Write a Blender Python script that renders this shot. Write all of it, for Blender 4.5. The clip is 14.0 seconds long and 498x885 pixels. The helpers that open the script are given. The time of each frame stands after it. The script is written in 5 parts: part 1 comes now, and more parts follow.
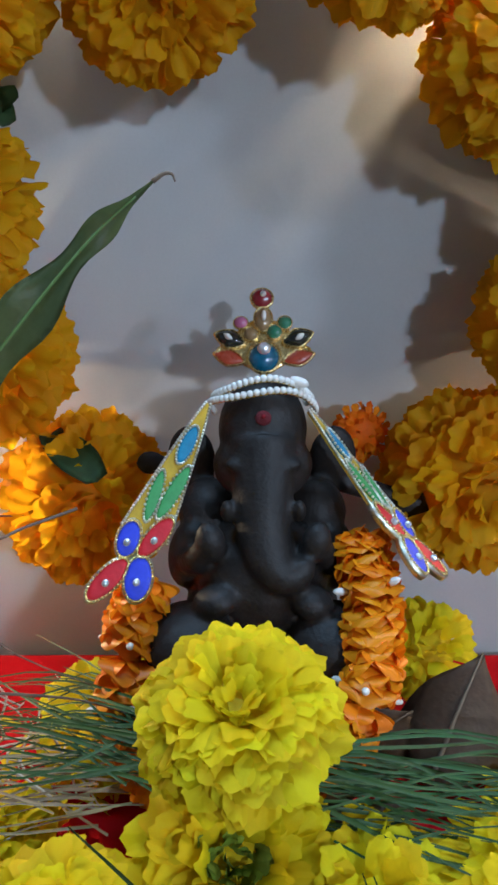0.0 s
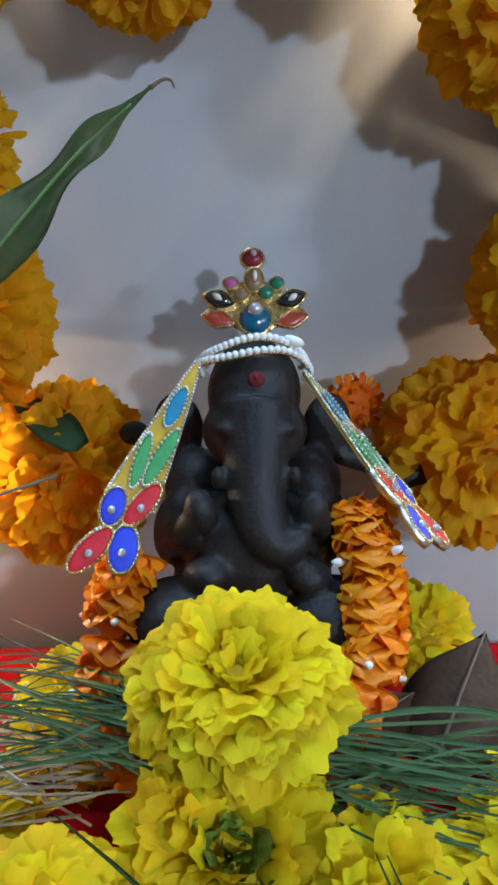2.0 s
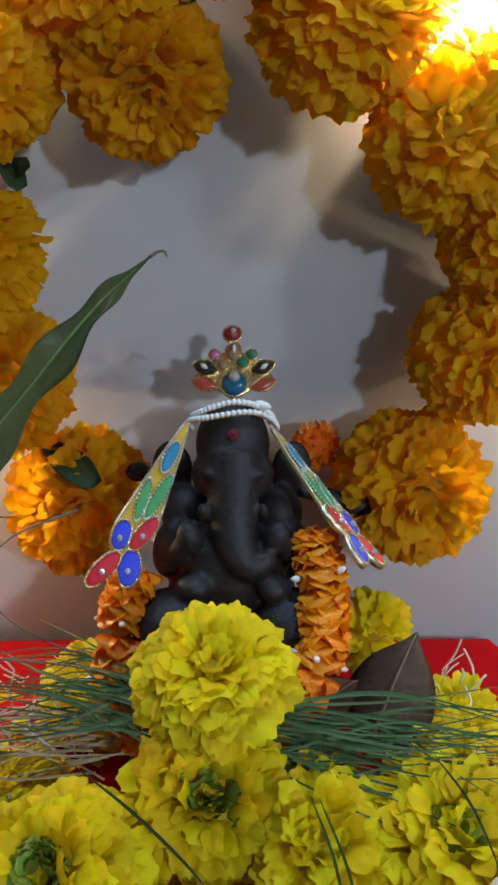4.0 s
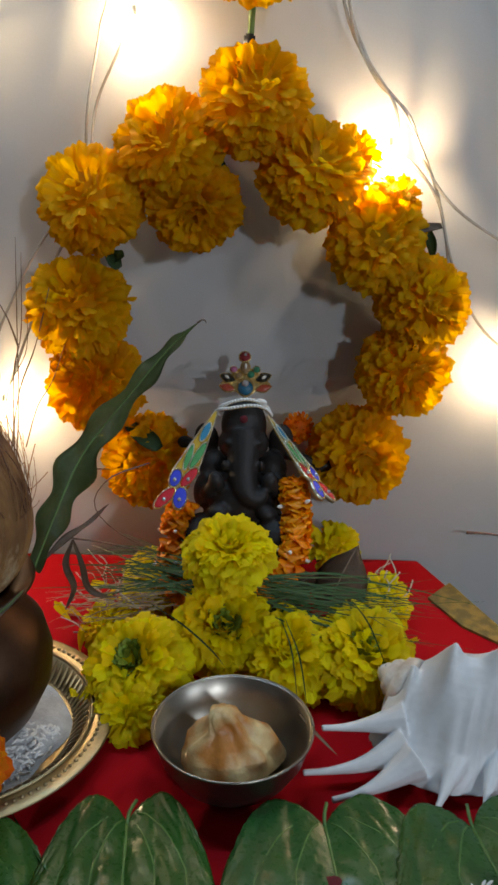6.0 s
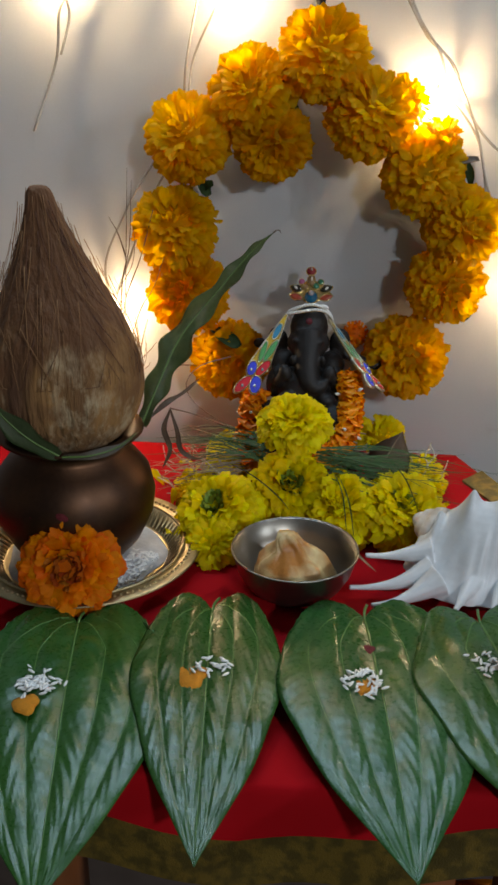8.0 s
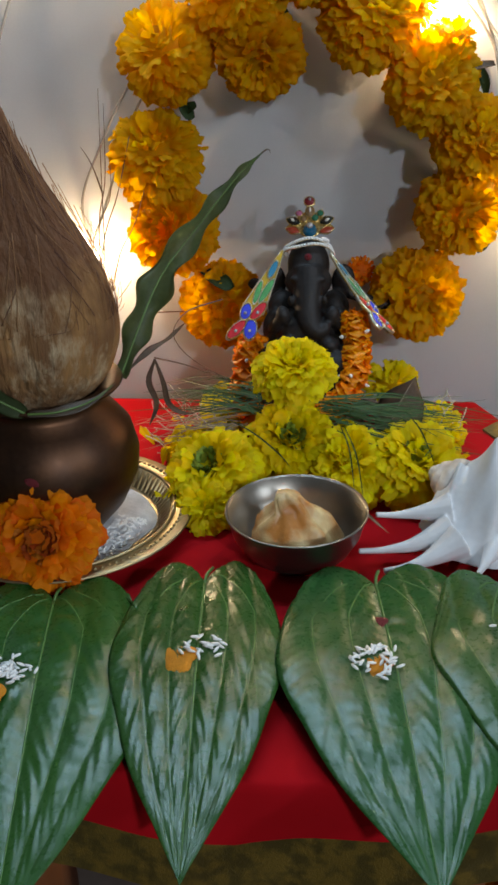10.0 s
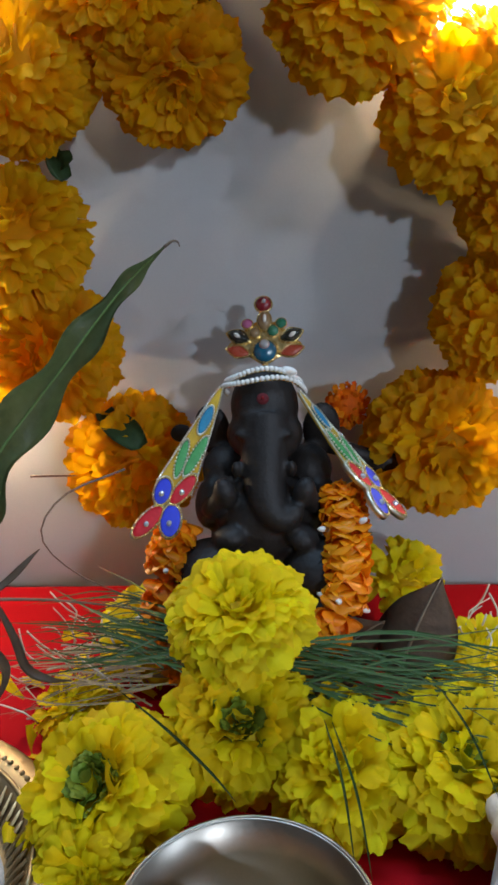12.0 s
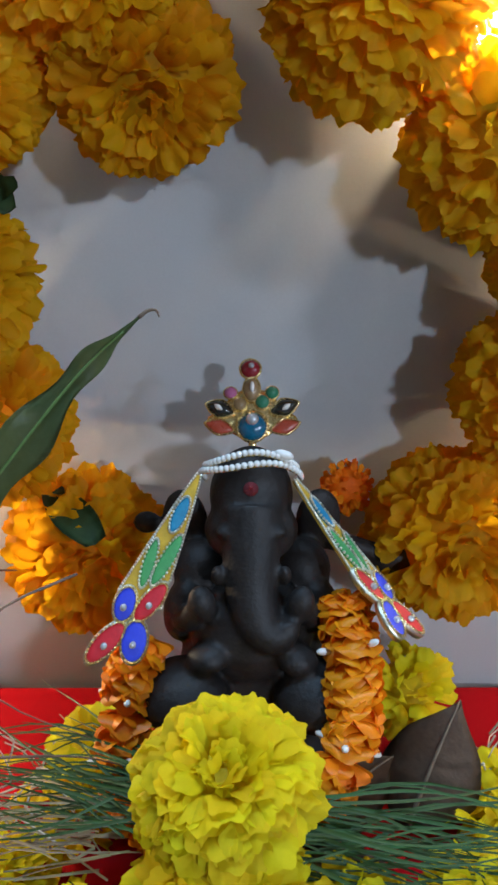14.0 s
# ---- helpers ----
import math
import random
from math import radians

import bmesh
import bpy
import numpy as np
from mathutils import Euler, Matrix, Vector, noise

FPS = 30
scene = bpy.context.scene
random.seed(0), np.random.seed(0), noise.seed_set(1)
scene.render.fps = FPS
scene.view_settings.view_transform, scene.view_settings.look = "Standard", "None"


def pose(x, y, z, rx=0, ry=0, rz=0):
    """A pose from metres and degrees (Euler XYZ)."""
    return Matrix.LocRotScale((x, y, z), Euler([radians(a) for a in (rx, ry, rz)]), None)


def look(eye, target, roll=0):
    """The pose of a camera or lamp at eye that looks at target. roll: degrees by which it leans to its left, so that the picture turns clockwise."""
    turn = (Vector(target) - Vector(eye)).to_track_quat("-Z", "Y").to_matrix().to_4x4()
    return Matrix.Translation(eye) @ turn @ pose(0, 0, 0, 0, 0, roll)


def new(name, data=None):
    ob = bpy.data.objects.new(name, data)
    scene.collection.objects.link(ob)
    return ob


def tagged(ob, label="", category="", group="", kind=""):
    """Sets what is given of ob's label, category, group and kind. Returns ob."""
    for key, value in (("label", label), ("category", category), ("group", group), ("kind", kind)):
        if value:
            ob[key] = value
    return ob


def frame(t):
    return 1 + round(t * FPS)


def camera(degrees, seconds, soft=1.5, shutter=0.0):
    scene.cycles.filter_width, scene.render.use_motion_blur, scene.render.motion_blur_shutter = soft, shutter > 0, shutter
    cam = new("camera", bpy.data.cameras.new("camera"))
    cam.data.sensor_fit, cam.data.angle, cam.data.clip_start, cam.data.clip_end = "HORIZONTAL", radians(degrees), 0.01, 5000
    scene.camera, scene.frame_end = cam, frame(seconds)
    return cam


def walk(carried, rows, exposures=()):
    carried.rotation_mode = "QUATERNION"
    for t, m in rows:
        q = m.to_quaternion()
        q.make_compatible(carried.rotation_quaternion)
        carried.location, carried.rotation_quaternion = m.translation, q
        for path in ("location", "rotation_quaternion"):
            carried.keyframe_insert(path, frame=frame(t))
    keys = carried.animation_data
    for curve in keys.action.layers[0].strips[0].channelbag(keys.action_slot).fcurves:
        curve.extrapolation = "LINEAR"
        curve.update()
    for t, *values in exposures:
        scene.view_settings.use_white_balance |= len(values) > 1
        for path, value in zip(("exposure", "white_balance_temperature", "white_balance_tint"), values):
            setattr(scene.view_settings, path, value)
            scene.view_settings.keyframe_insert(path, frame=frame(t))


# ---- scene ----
cam = camera(31.2, 14.0, soft=2.8)
METRES, EYE, TILT, LEAN, TURN = 1.1, 0.256, -22.0, 0.0, 0.0
ROWS = [
    (0.0, 0.0, 0.0, 0.0, 0.0, 0.0, 0.0),
    (0.5, 0.0001, 0.02, -0.0083, -0.93, 1.45, 0.44),
    (1.0, -0.007, 0.0236, -0.0107, -1.62, 1.49, 0.49),
    (1.5, -0.0089, 0.0185, -0.0049, -1.92, 1.48, 0.44),
    (2.0, -0.0079, 0.0167, -0.0186, -2.19, 1.58, 0.18),
    (2.5, -0.0031, 0.0099, -0.038, -2.36, 1.28, -0.22),
    (3.0, -0.0019, 0.0056, -0.0404, -2.08, 0.48, -0.01),
    (3.5, 0.0004, -0.0176, -0.0143, -1.94, 0.4, 0.37),
    (4.0, -0.0016, -0.0579, 0.0021, -2.04, 0.47, -0.15),
    (6.5, 0.0098, -0.3382, -0.0179, 1.18, -0.07, -1.75),
    (7.0, 0.0136, -0.3875, -0.0307, 2.63, -0.09, -2.51),
    (7.5, 0.0208, -0.406, -0.0418, 3.33, -0.69, -2.37),
    (8.0, 0.0114, -0.4011, -0.0637, 4.19, -1.9, -2.25),
    (10.5, 0.0213, -0.2854, -0.0563, 5.13, -4.47, 0.25),
    (11.0, 0.0201, -0.2131, -0.0372, 5.14, -4.32, 0.85),
    (11.5, 0.0226, -0.1396, -0.0177, 5.18, -3.35, 0.88),
    (12.0, 0.0238, -0.0893, 0.0064, 3.85, -2.59, 1.1),
    (12.5, 0.0179, -0.0614, 0.0206, 2.82, -1.91, 0.38),
    (13.0, 0.0163, -0.0232, 0.0007, 2.14, -1.51, -0.04),
    (13.5, 0.0145, -0.0047, -0.0002, 1.05, -1.69, 0.18),
    (14.0, 0.007, -0.0175, 0.0326, 0.57, -1.75, 0.23),
]
walk(cam, [(t, pose(0, 0, EYE, TILT, LEAN, TURN) @ pose(METRES * x, METRES * y, METRES * z, 90 + pitch, roll, yaw)) for t, x, y, z, yaw, pitch, roll in ROWS],
     [(0.0, 0.60, 6250, 10), (1.0, 0.78, 6150, 10), (2.5, 0.76, 6250, 10), (3.2, 0.80, 6500, 11), (4.2, 0.26, 6800, 13), (6.3, -0.22, 7600, 13), (7.5, -0.20, 7900, 13), (8.2, 0.04, 7900, 13), (10.3, 0.20, 7400, 13),
      (11.5, 0.22, 6900, 13), (12.2, 0.28, 6800, 13), (13.0, 0.18, 6600, 12), (13.4, 0.54, 6450, 11), (14.0, 0.54, 6450, 11)])

# ---- world, lights ----
world = bpy.data.worlds.new("dim_room")
scene.world = world
world.use_nodes = True
world.node_tree.nodes["Background"].inputs[0].default_value = (0.5, 0.6, 0.8, 1)
world.node_tree.nodes["Background"].inputs[1].default_value = 0.015

WALL_Y = 0.368


def lamp(name, kind, energy, colour, m, size):
    data = bpy.data.lights.new(name, kind)
    data.energy, data.color = energy, colour
    if kind == "AREA":
        data.shape, data.size = "DISK", size
    else:
        data.shadow_soft_size = size
    ob = new(name, data)
    ob.matrix_world = m
    return ob


# the cool shaded lamp of the room, on the viewer's right, and a weaker one at the side
ROOM_BULB, SIDE_BULB = (1.14, -2.15, 1.17), (1.30, -0.62, 0.76)
lamp("room_bulb", "AREA", 25.0, (0.64, 0.80, 1.0), look(ROOM_BULB, (0.0, 0.3, 0.1)), 0.14)
lamp("side_bulb", "AREA", 5.5, (0.60, 0.77, 1.0), look(SIDE_BULB, (0.0, 0.3, 0.15)), 0.14)
# the cool tube light on the wall above the altar
tube_lamp = lamp("tube_light", "AREA", 3.0, (0.40, 0.68, 1.0), look((-0.05, 0.27, 0.78), (-0.05, 0.02, 0.0)), 0.6)
tube_lamp.data.shape, tube_lamp.data.size, tube_lamp.data.size_y = "RECTANGLE", 0.60, 0.04
# warm fairy bulbs hanging close to the wall
BULBS = [(-0.070, 0.395, 0.42), (-0.205, 0.405, 0.36), (0.101, 0.318, 0.58), (0.200, 0.165, 0.42), (-0.176, 0.130, 0.56), (0.080, 0.560, 0.60), (-0.140, 0.580, 0.60)]
for bx, bz, power in BULBS:
    lamp("fairy_light", "POINT", power, (1.0, 0.80, 0.52), pose(bx, WALL_Y - 0.021, bz), 0.003)


# ---- helpers of this scene ----
def part(name, bm, material, parent=None, label="", smooth=True):
    me = bpy.data.meshes.new(name)
    bm.to_mesh(me)
    bm.free()
    for p in me.polygons:
        p.use_smooth = smooth
    if material:
        me.materials.append(material)
    ob = new(name, me)
    if parent:
        ob.parent = parent
    if label:
        ob["label"] = label
    return ob


def empty(name, m, label, category, group=""):
    ob = new(name)
    ob.empty_display_size = 0.01
    ob.matrix_world = m
    return tagged(ob, label, category, group)


def lathe(profile, n=48, squash=None):
    bm = bmesh.new()
    rings = []
    for r, z in profile:
        if r < 1e-6:
            rings.append([bm.verts.new((0, 0, z))])
        else:
            ring = []
            for i in range(n):
                a = 2 * math.pi * i / n
                k = squash(a, r, z) if squash else 1.0
                ring.append(bm.verts.new((r * k * math.cos(a), r * k * math.sin(a), z)))
            rings.append(ring)
    for a, b in zip(rings, rings[1:]):
        for i in range(n):
            j = (i + 1) % n
            if len(a) == 1:
                bm.faces.new((a[0], b[j], b[i]))
            elif len(b) == 1:
                bm.faces.new((a[i], a[j], b[0]))
            else:
                bm.faces.new((a[i], a[j], b[j], b[i]))
    bmesh.ops.recalc_face_normals(bm, faces=bm.faces)
    return bm


def blob(bm, c, r, rot=(0, 0, 0), seg=16):
    m = Matrix.Translation(c) @ Euler([radians(a) for a in rot]).to_matrix().to_4x4() @ Matrix.Diagonal((*r, 1))
    bmesh.ops.create_uvsphere(bm, u_segments=seg, v_segments=max(6, seg * 2 // 3), radius=1, matrix=m)


def smooth_path(pts, n):
    """Catmull-Rom through the points."""
    pts = [Vector(p) for p in pts]
    pts = [pts[0] * 2 - pts[1]] + pts + [pts[-1] * 2 - pts[-2]]
    out = []
    segs = len(pts) - 3
    for k in range(n):
        u = k / (n - 1) * segs
        i = min(int(u), segs - 1)
        f = u - i
        a, b, c, d = pts[i:i + 4]
        out.append(0.5 * ((2 * b) + (c - a) * f + (2 * a - 5 * b + 4 * c - d) * f * f + (3 * b - a - 3 * c + d) * f ** 3))
    return out


def tube(bm, pts, radii, n=8):
    """A tapered tube along points."""
    rings = []
    side = None
    for i, p in enumerate(pts):
        d = (pts[min(i + 1, len(pts) - 1)] - pts[max(i - 1, 0)]).normalized()
        if side is None:
            side = d.orthogonal().normalized()
        side = (side - d * side.dot(d)).normalized()
        up = d.cross(side)
        r = radii[i] if hasattr(radii, "__len__") else radii
        rings.append([bm.verts.new(p + r * (math.cos(2 * math.pi * k / n) * side + math.sin(2 * math.pi * k / n) * up)) for k in range(n)])
    for a, b in zip(rings, rings[1:]):
        for k in range(n):
            bm.faces.new((a[k], a[(k + 1) % n], b[(k + 1) % n], b[k]))
    bm.faces.new(list(reversed(rings[0])))
    bm.faces.new(rings[-1])


def ribbon(bm, pts, widths, up, fold=0.0, wave=0.0, waves=0.0, cross=4, thick=0.0):
    """A leaf or blade along points; up is its face's direction."""
    rows = []
    up = Vector(up)
    n = len(pts)
    for i, p in enumerate(pts):
        d = (pts[min(i + 1, n - 1)] - pts[max(i - 1, 0)]).normalized()
        s = d.cross(up).normalized()
        nn = s.cross(d).normalized()
        row = []
        for k in range(cross + 1):
            v = 2 * k / cross - 1
            h = fold * abs(v) * widths[i] + wave * v * abs(v) * math.sin(waves * 2 * math.pi * i / n + (0.9 if v > 0 else 0)) * widths[i]
            row.append(bm.verts.new(p + s * v * widths[i] + nn * h))
        rows.append(row)
    for a, b in zip(rows, rows[1:]):
        for k in range(cross):
            bm.faces.new((a[k], a[k + 1], b[k + 1], b[k]))
    if thick:
        bmesh.ops.solidify(bm, geom=list(bm.faces), thickness=thick)


# ---- materials ----
def material(name, colour, rough=0.6, metal=0.0, vary=0.15, scale=60.0, grain=400.0, bump=0.2, depth=0.0006,
             second=None, amount=0.5, by_object=0.0, coat=0.0, spec=0.5, translucent=0.0, stretch=None, sheen=0.0):
    m = bpy.data.materials.new(name)
    m.use_nodes = True
    t = m.node_tree
    bsdf = t.nodes["Principled BSDF"]
    out = t.nodes["Material Output"]
    co = t.nodes.new("ShaderNodeTexCoord")
    vec = co.outputs["Object"]
    if stretch:
        mp = t.nodes.new("ShaderNodeMapping")
        mp.inputs["Scale"].default_value = stretch
        t.links.new(vec, mp.inputs[0])
        vec = mp.outputs[0]
    big = t.nodes.new("ShaderNodeTexNoise")
    big.inputs["Scale"].default_value, big.inputs["Detail"].default_value = scale, 5
    t.links.new(vec, big.inputs["Vector"])
    fine = t.nodes.new("ShaderNodeTexNoise")
    fine.inputs["Scale"].default_value, fine.inputs["Detail"].default_value = grain, 4
    t.links.new(vec, fine.inputs["Vector"])
    ramp = t.nodes.new("ShaderNodeValToRGB")
    ramp.color_ramp.elements[0].position, ramp.color_ramp.elements[1].position = 0.5 - amount * 0.35, 0.5 + amount * 0.35
    two = second or tuple(c * (1 - vary) for c in colour)
    ramp.color_ramp.elements[0].color, ramp.color_ramp.elements[1].color = (*two, 1), (*colour, 1)
    t.links.new(big.outputs[0], ramp.inputs[0])
    mul = t.nodes.new("ShaderNodeMix")
    mul.data_type, mul.blend_type = "RGBA", "MULTIPLY"
    mul.inputs["Factor"].default_value = 1
    gr = t.nodes.new("ShaderNodeMapRange")
    gr.inputs["To Min"].default_value, gr.inputs["To Max"].default_value = 1 - vary, 1 + vary
    t.links.new(fine.outputs[0], gr.inputs[0])
    t.links.new(ramp.outputs[0], mul.inputs[6])
    t.links.new(gr.outputs[0], mul.inputs[7])
    colour_out = mul.outputs[2]
    if by_object:
        info = t.nodes.new("ShaderNodeObjectInfo")
        hsv = t.nodes.new("ShaderNodeHueSaturation")
        h = t.nodes.new("ShaderNodeMapRange")
        h.inputs["To Min"].default_value, h.inputs["To Max"].default_value = 0.5 - by_object * 0.05, 0.5 + by_object * 0.05
        v = t.nodes.new("ShaderNodeMapRange")
        v.inputs["To Min"].default_value, v.inputs["To Max"].default_value = 1 - by_object * 0.55, 1 + by_object * 0.25
        t.links.new(info.outputs["Random"], h.inputs[0])
        frac = t.nodes.new("ShaderNodeMath")
        frac.operation = "PINGPONG"
        frac.inputs[1].default_value = 0.13
        t.links.new(info.outputs["Random"], frac.inputs[0])
        v.inputs["From Max"].default_value = 0.13
        t.links.new(frac.outputs[0], v.inputs[0])
        t.links.new(h.outputs[0], hsv.inputs["Hue"])
        t.links.new(v.outputs[0], hsv.inputs["Value"])
        t.links.new(colour_out, hsv.inputs["Color"])
        colour_out = hsv.outputs[0]
    t.links.new(colour_out, bsdf.inputs["Base Color"])
    rr = t.nodes.new("ShaderNodeMapRange")
    rr.inputs["To Min"].default_value, rr.inputs["To Max"].default_value = max(0.02, rough - 0.1), min(1, rough + 0.1)
    t.links.new(fine.outputs[0], rr.inputs[0])
    t.links.new(rr.outputs[0], bsdf.inputs["Roughness"])
    bsdf.inputs["Metallic"].default_value = metal
    bsdf.inputs["Coat Weight"].default_value = coat
    bsdf.inputs["Specular IOR Level"].default_value = spec
    bsdf.inputs["Sheen Weight"].default_value = sheen
    if bump:
        bp = t.nodes.new("ShaderNodeBump")
        bp.inputs["Strength"].default_value, bp.inputs["Distance"].default_value = bump, depth
        add = t.nodes.new("ShaderNodeMath")
        add.operation = "ADD"
        t.links.new(big.outputs[0], add.inputs[0])
        t.links.new(fine.outputs[0], add.inputs[1])
        t.links.new(add.outputs[0], bp.inputs["Height"])
        t.links.new(bp.outputs[0], bsdf.inputs["Normal"])
    if translucent:
        tr = t.nodes.new("ShaderNodeBsdfTranslucent")
        t.links.new(colour_out, tr.inputs[0])
        mix = t.nodes.new("ShaderNodeMixShader")
        mix.inputs[0].default_value = translucent
        t.links.new(bsdf.outputs[0], mix.inputs[1])
        t.links.new(tr.outputs[0], mix.inputs[2])
        t.links.new(mix.outputs[0], out.inputs[0])
    return m


WALL = material("white_cloth", (0.80, 0.80, 0.80), 0.85, vary=0.04, scale=9, grain=900, bump=0.0, second=(0.75, 0.75, 0.76))
PLASTER = material("plaster", (0.40, 0.39, 0.37), 0.9, vary=0.08, scale=3, grain=60)
FLOOR = material("floor_tile", (0.16, 0.12, 0.10), 0.5, vary=0.2, scale=6, grain=90)
RED = material("red_cloth", (0.42, 0.004, 0.009), 0.9, vary=0.12, scale=25, grain=1800, bump=0.35, depth=0.0004, second=(0.40, 0.003, 0.007), spec=0.12)
GOLD_CLOTH = material("brocade", (0.27, 0.17, 0.03), 0.55, metal=0.1, vary=0.25, scale=110, grain=900, bump=0.6, depth=0.0006, second=(0.13, 0.09, 0.02), amount=0.25)
WOOD = material("stool_wood", (0.33, 0.10, 0.03), 0.5, vary=0.3, scale=20, grain=150, stretch=(1, 1, 0.1))
YELLOW = material("yellow_petal", (0.90, 0.76, 0.010), 0.55, vary=0.12, scale=120, grain=700, bump=0.3, second=(0.86, 0.66, 0.01), by_object=0.3, translucent=0.45, spec=0.2)
GOLDEN = material("golden_petal", (0.88, 0.53, 0.010), 0.6, vary=0.10, scale=110, grain=600, bump=0.2, second=(0.82, 0.47, 0.008), by_object=0.2, translucent=0.68, spec=0.2)
AMBER = material("amber_petal", (0.87, 0.49, 0.008), 0.6, vary=0.10, scale=110, grain=600, bump=0.2, second=(0.82, 0.42, 0.006), by_object=0.2, translucent=0.68, spec=0.2)
ORANGE = material("orange_petal", (0.93, 0.25, 0.004), 0.6, vary=0.15, scale=110, grain=600, bump=0.3, second=(0.86, 0.19, 0.003), by_object=0.3, translucent=0.4, spec=0.2)
EMBER = material("ember_petal", (0.42, 0.085, 0.005), 0.65, vary=0.2, scale=150, grain=700, second=(0.26, 0.05, 0.004), by_object=0.3, spec=0.2)
GREEN_CORE = material("green_floret", (0.22, 0.25, 0.02), 0.6, vary=0.3, scale=200, grain=900, second=(0.14, 0.22, 0.01), by_object=0.5)
CALYX = material("calyx_green", (0.05, 0.10, 0.03), 0.6, vary=0.3, scale=150, grain=900)
SATIN = material("orange_satin", (0.95, 0.32, 0.008), 0.38, vary=0.08, scale=120, grain=1500, bump=0.15, second=(0.90, 0.25, 0.006), by_object=0.2, translucent=0.25, spec=0.3)
WHITE_BUD = material("white_bud", (0.85, 0.80, 0.74), 0.5, vary=0.06, scale=200)
STONE = material("black_stone", (0.025, 0.019, 0.017), 0.55, vary=0.4, scale=90, grain=600, bump=0.5, second=(0.014, 0.011, 0.010), spec=0.30)
KUMKUM = material("red_powder", (0.13, 0.008, 0.012), 0.9, vary=0.2, scale=400, grain=2500, bump=0.6)
GILT = material("gilt_metal", (0.86, 0.66, 0.30), 0.26, metal=1.0, vary=0.12, scale=300, grain=1500, bump=0.3, depth=0.0003)
SILVERY = material("silver_thread", (0.82, 0.78, 0.66), 0.3, metal=1.0, vary=0.2, scale=500, grain=2500, bump=0.5, depth=0.0003)
PEARL = material("pearl", (0.84, 0.80, 0.74), 0.22, vary=0.04, scale=300, coat=0.6, bump=0.0)
GEM_RED = material("red_stone", (0.22, 0.012, 0.02), 0.08, vary=0.1, coat=1, bump=0.0)
GEM_BROWN = material("brown_stone", (0.28, 0.17, 0.08), 0.12, vary=0.15, coat=1, bump=0.0)
GEM_BLACK = material("black_gem", (0.012, 0.014, 0.012), 0.06, vary=0.1, coat=1, bump=0.0)
GEM_GREEN = material("green_gem", (0.02, 0.17, 0.09), 0.08, vary=0.1, coat=1, bump=0.0)
GEM_PINK = material("pink_gem", (0.45, 0.12, 0.24), 0.1, vary=0.1, coat=1, bump=0.0)
GEM_BLUE = material("blue_gem", (0.003, 0.12, 0.22), 0.07, vary=0.25, scale=400, coat=1, bump=0.0)
GEM_CLEAR = material("clear_gem", (0.82, 0.84, 0.88), 0.08, metal=0.7, vary=0.2, scale=600, coat=1, bump=0.3)
ENAMEL_CORAL = material("coral_enamel", (0.40, 0.055, 0.025), 0.3, vary=0.12, scale=300, coat=0.4)
ENAMEL_RED = material("red_enamel", (0.60, 0.018, 0.03), 0.55, vary=0.12, scale=300, coat=0.1, spec=0.3)
ENAMEL_BLUE = material("blue_enamel", (0.035, 0.06, 0.62), 0.55, vary=0.12, scale=300, coat=0.1, spec=0.3)
ENAMEL_GREEN = material("green_enamel", (0.07, 0.32, 0.10), 0.55, vary=0.15, scale=250, coat=0.1, spec=0.3)
ENAMEL_TEAL = material("teal_enamel", (0.02, 0.22, 0.36), 0.55, vary=0.2, scale=250, coat=0.1, spec=0.3)
ENAMEL_YELLOW = material("yellow_enamel", (0.60, 0.36, 0.03), 0.55, vary=0.2, scale=250, coat=0.1, spec=0.3)
STEEL = material("steel", (0.31, 0.28, 0.24), 0.36, metal=1.0, vary=0.08, scale=60, grain=900, bump=0.05, depth=0.0002)
DOUGH = material("fried_dough", (0.66, 0.50, 0.25), 0.45, vary=0.15, scale=42, grain=300, bump=0.7, second=(0.44, 0.16, 0.03), amount=0.32, coat=0.15)
BRASS = material("brass", (0.50, 0.40, 0.24), 0.46, metal=1.0, vary=0.15, scale=60, grain=500, bump=0.15, second=(0.34, 0.25, 0.13), depth=0.0003)
COPPER = material("dark_copper", (0.115, 0.054, 0.029), 0.46, metal=1.0, vary=0.2, scale=35, grain=400, bump=0.12, second=(0.07, 0.038, 0.026), depth=0.0004)
RICE = material("rice", (0.82, 0.81, 0.79), 0.5, vary=0.06, scale=300, by_object=0.1)
FLOUR = material("rice_flour", (0.60, 0.60, 0.61), 0.85, vary=0.25, scale=120, grain=900, bump=0.7, depth=0.001, second=(0.44, 0.44, 0.45))
TURMERIC = material("turmeric", (0.62, 0.22, 0.010), 0.9, vary=0.2, scale=300, grain=2500, bump=0.6)
SHELL = material("shell", (0.70, 0.72, 0.74), 0.45, vary=0.06, scale=45, grain=240, bump=0.10, depth=0.0012, second=(0.54, 0.53, 0.53), amount=0.9, coat=0.08)
SHELL_TAN = material("shell_tan", (0.55, 0.46, 0.38), 0.4, vary=0.15, scale=90, grain=400, bump=0.4, second=(0.74, 0.70, 0.66), depth=0.0008)
HUSK = material("coconut_husk", (0.31, 0.150, 0.050), 0.9, vary=0.3, scale=34, grain=260, bump=0.9, depth=0.0040, second=(0.09, 0.036, 0.016), amount=0.5, stretch=(1, 1, 0.14))
TUFT = material("coconut_tuft", (0.15, 0.056, 0.026), 0.9, vary=0.4, scale=90, grain=800, bump=0.6, depth=0.0012, second=(0.060, 0.022, 0.012), amount=0.8, stretch=(1, 1, 0.10))


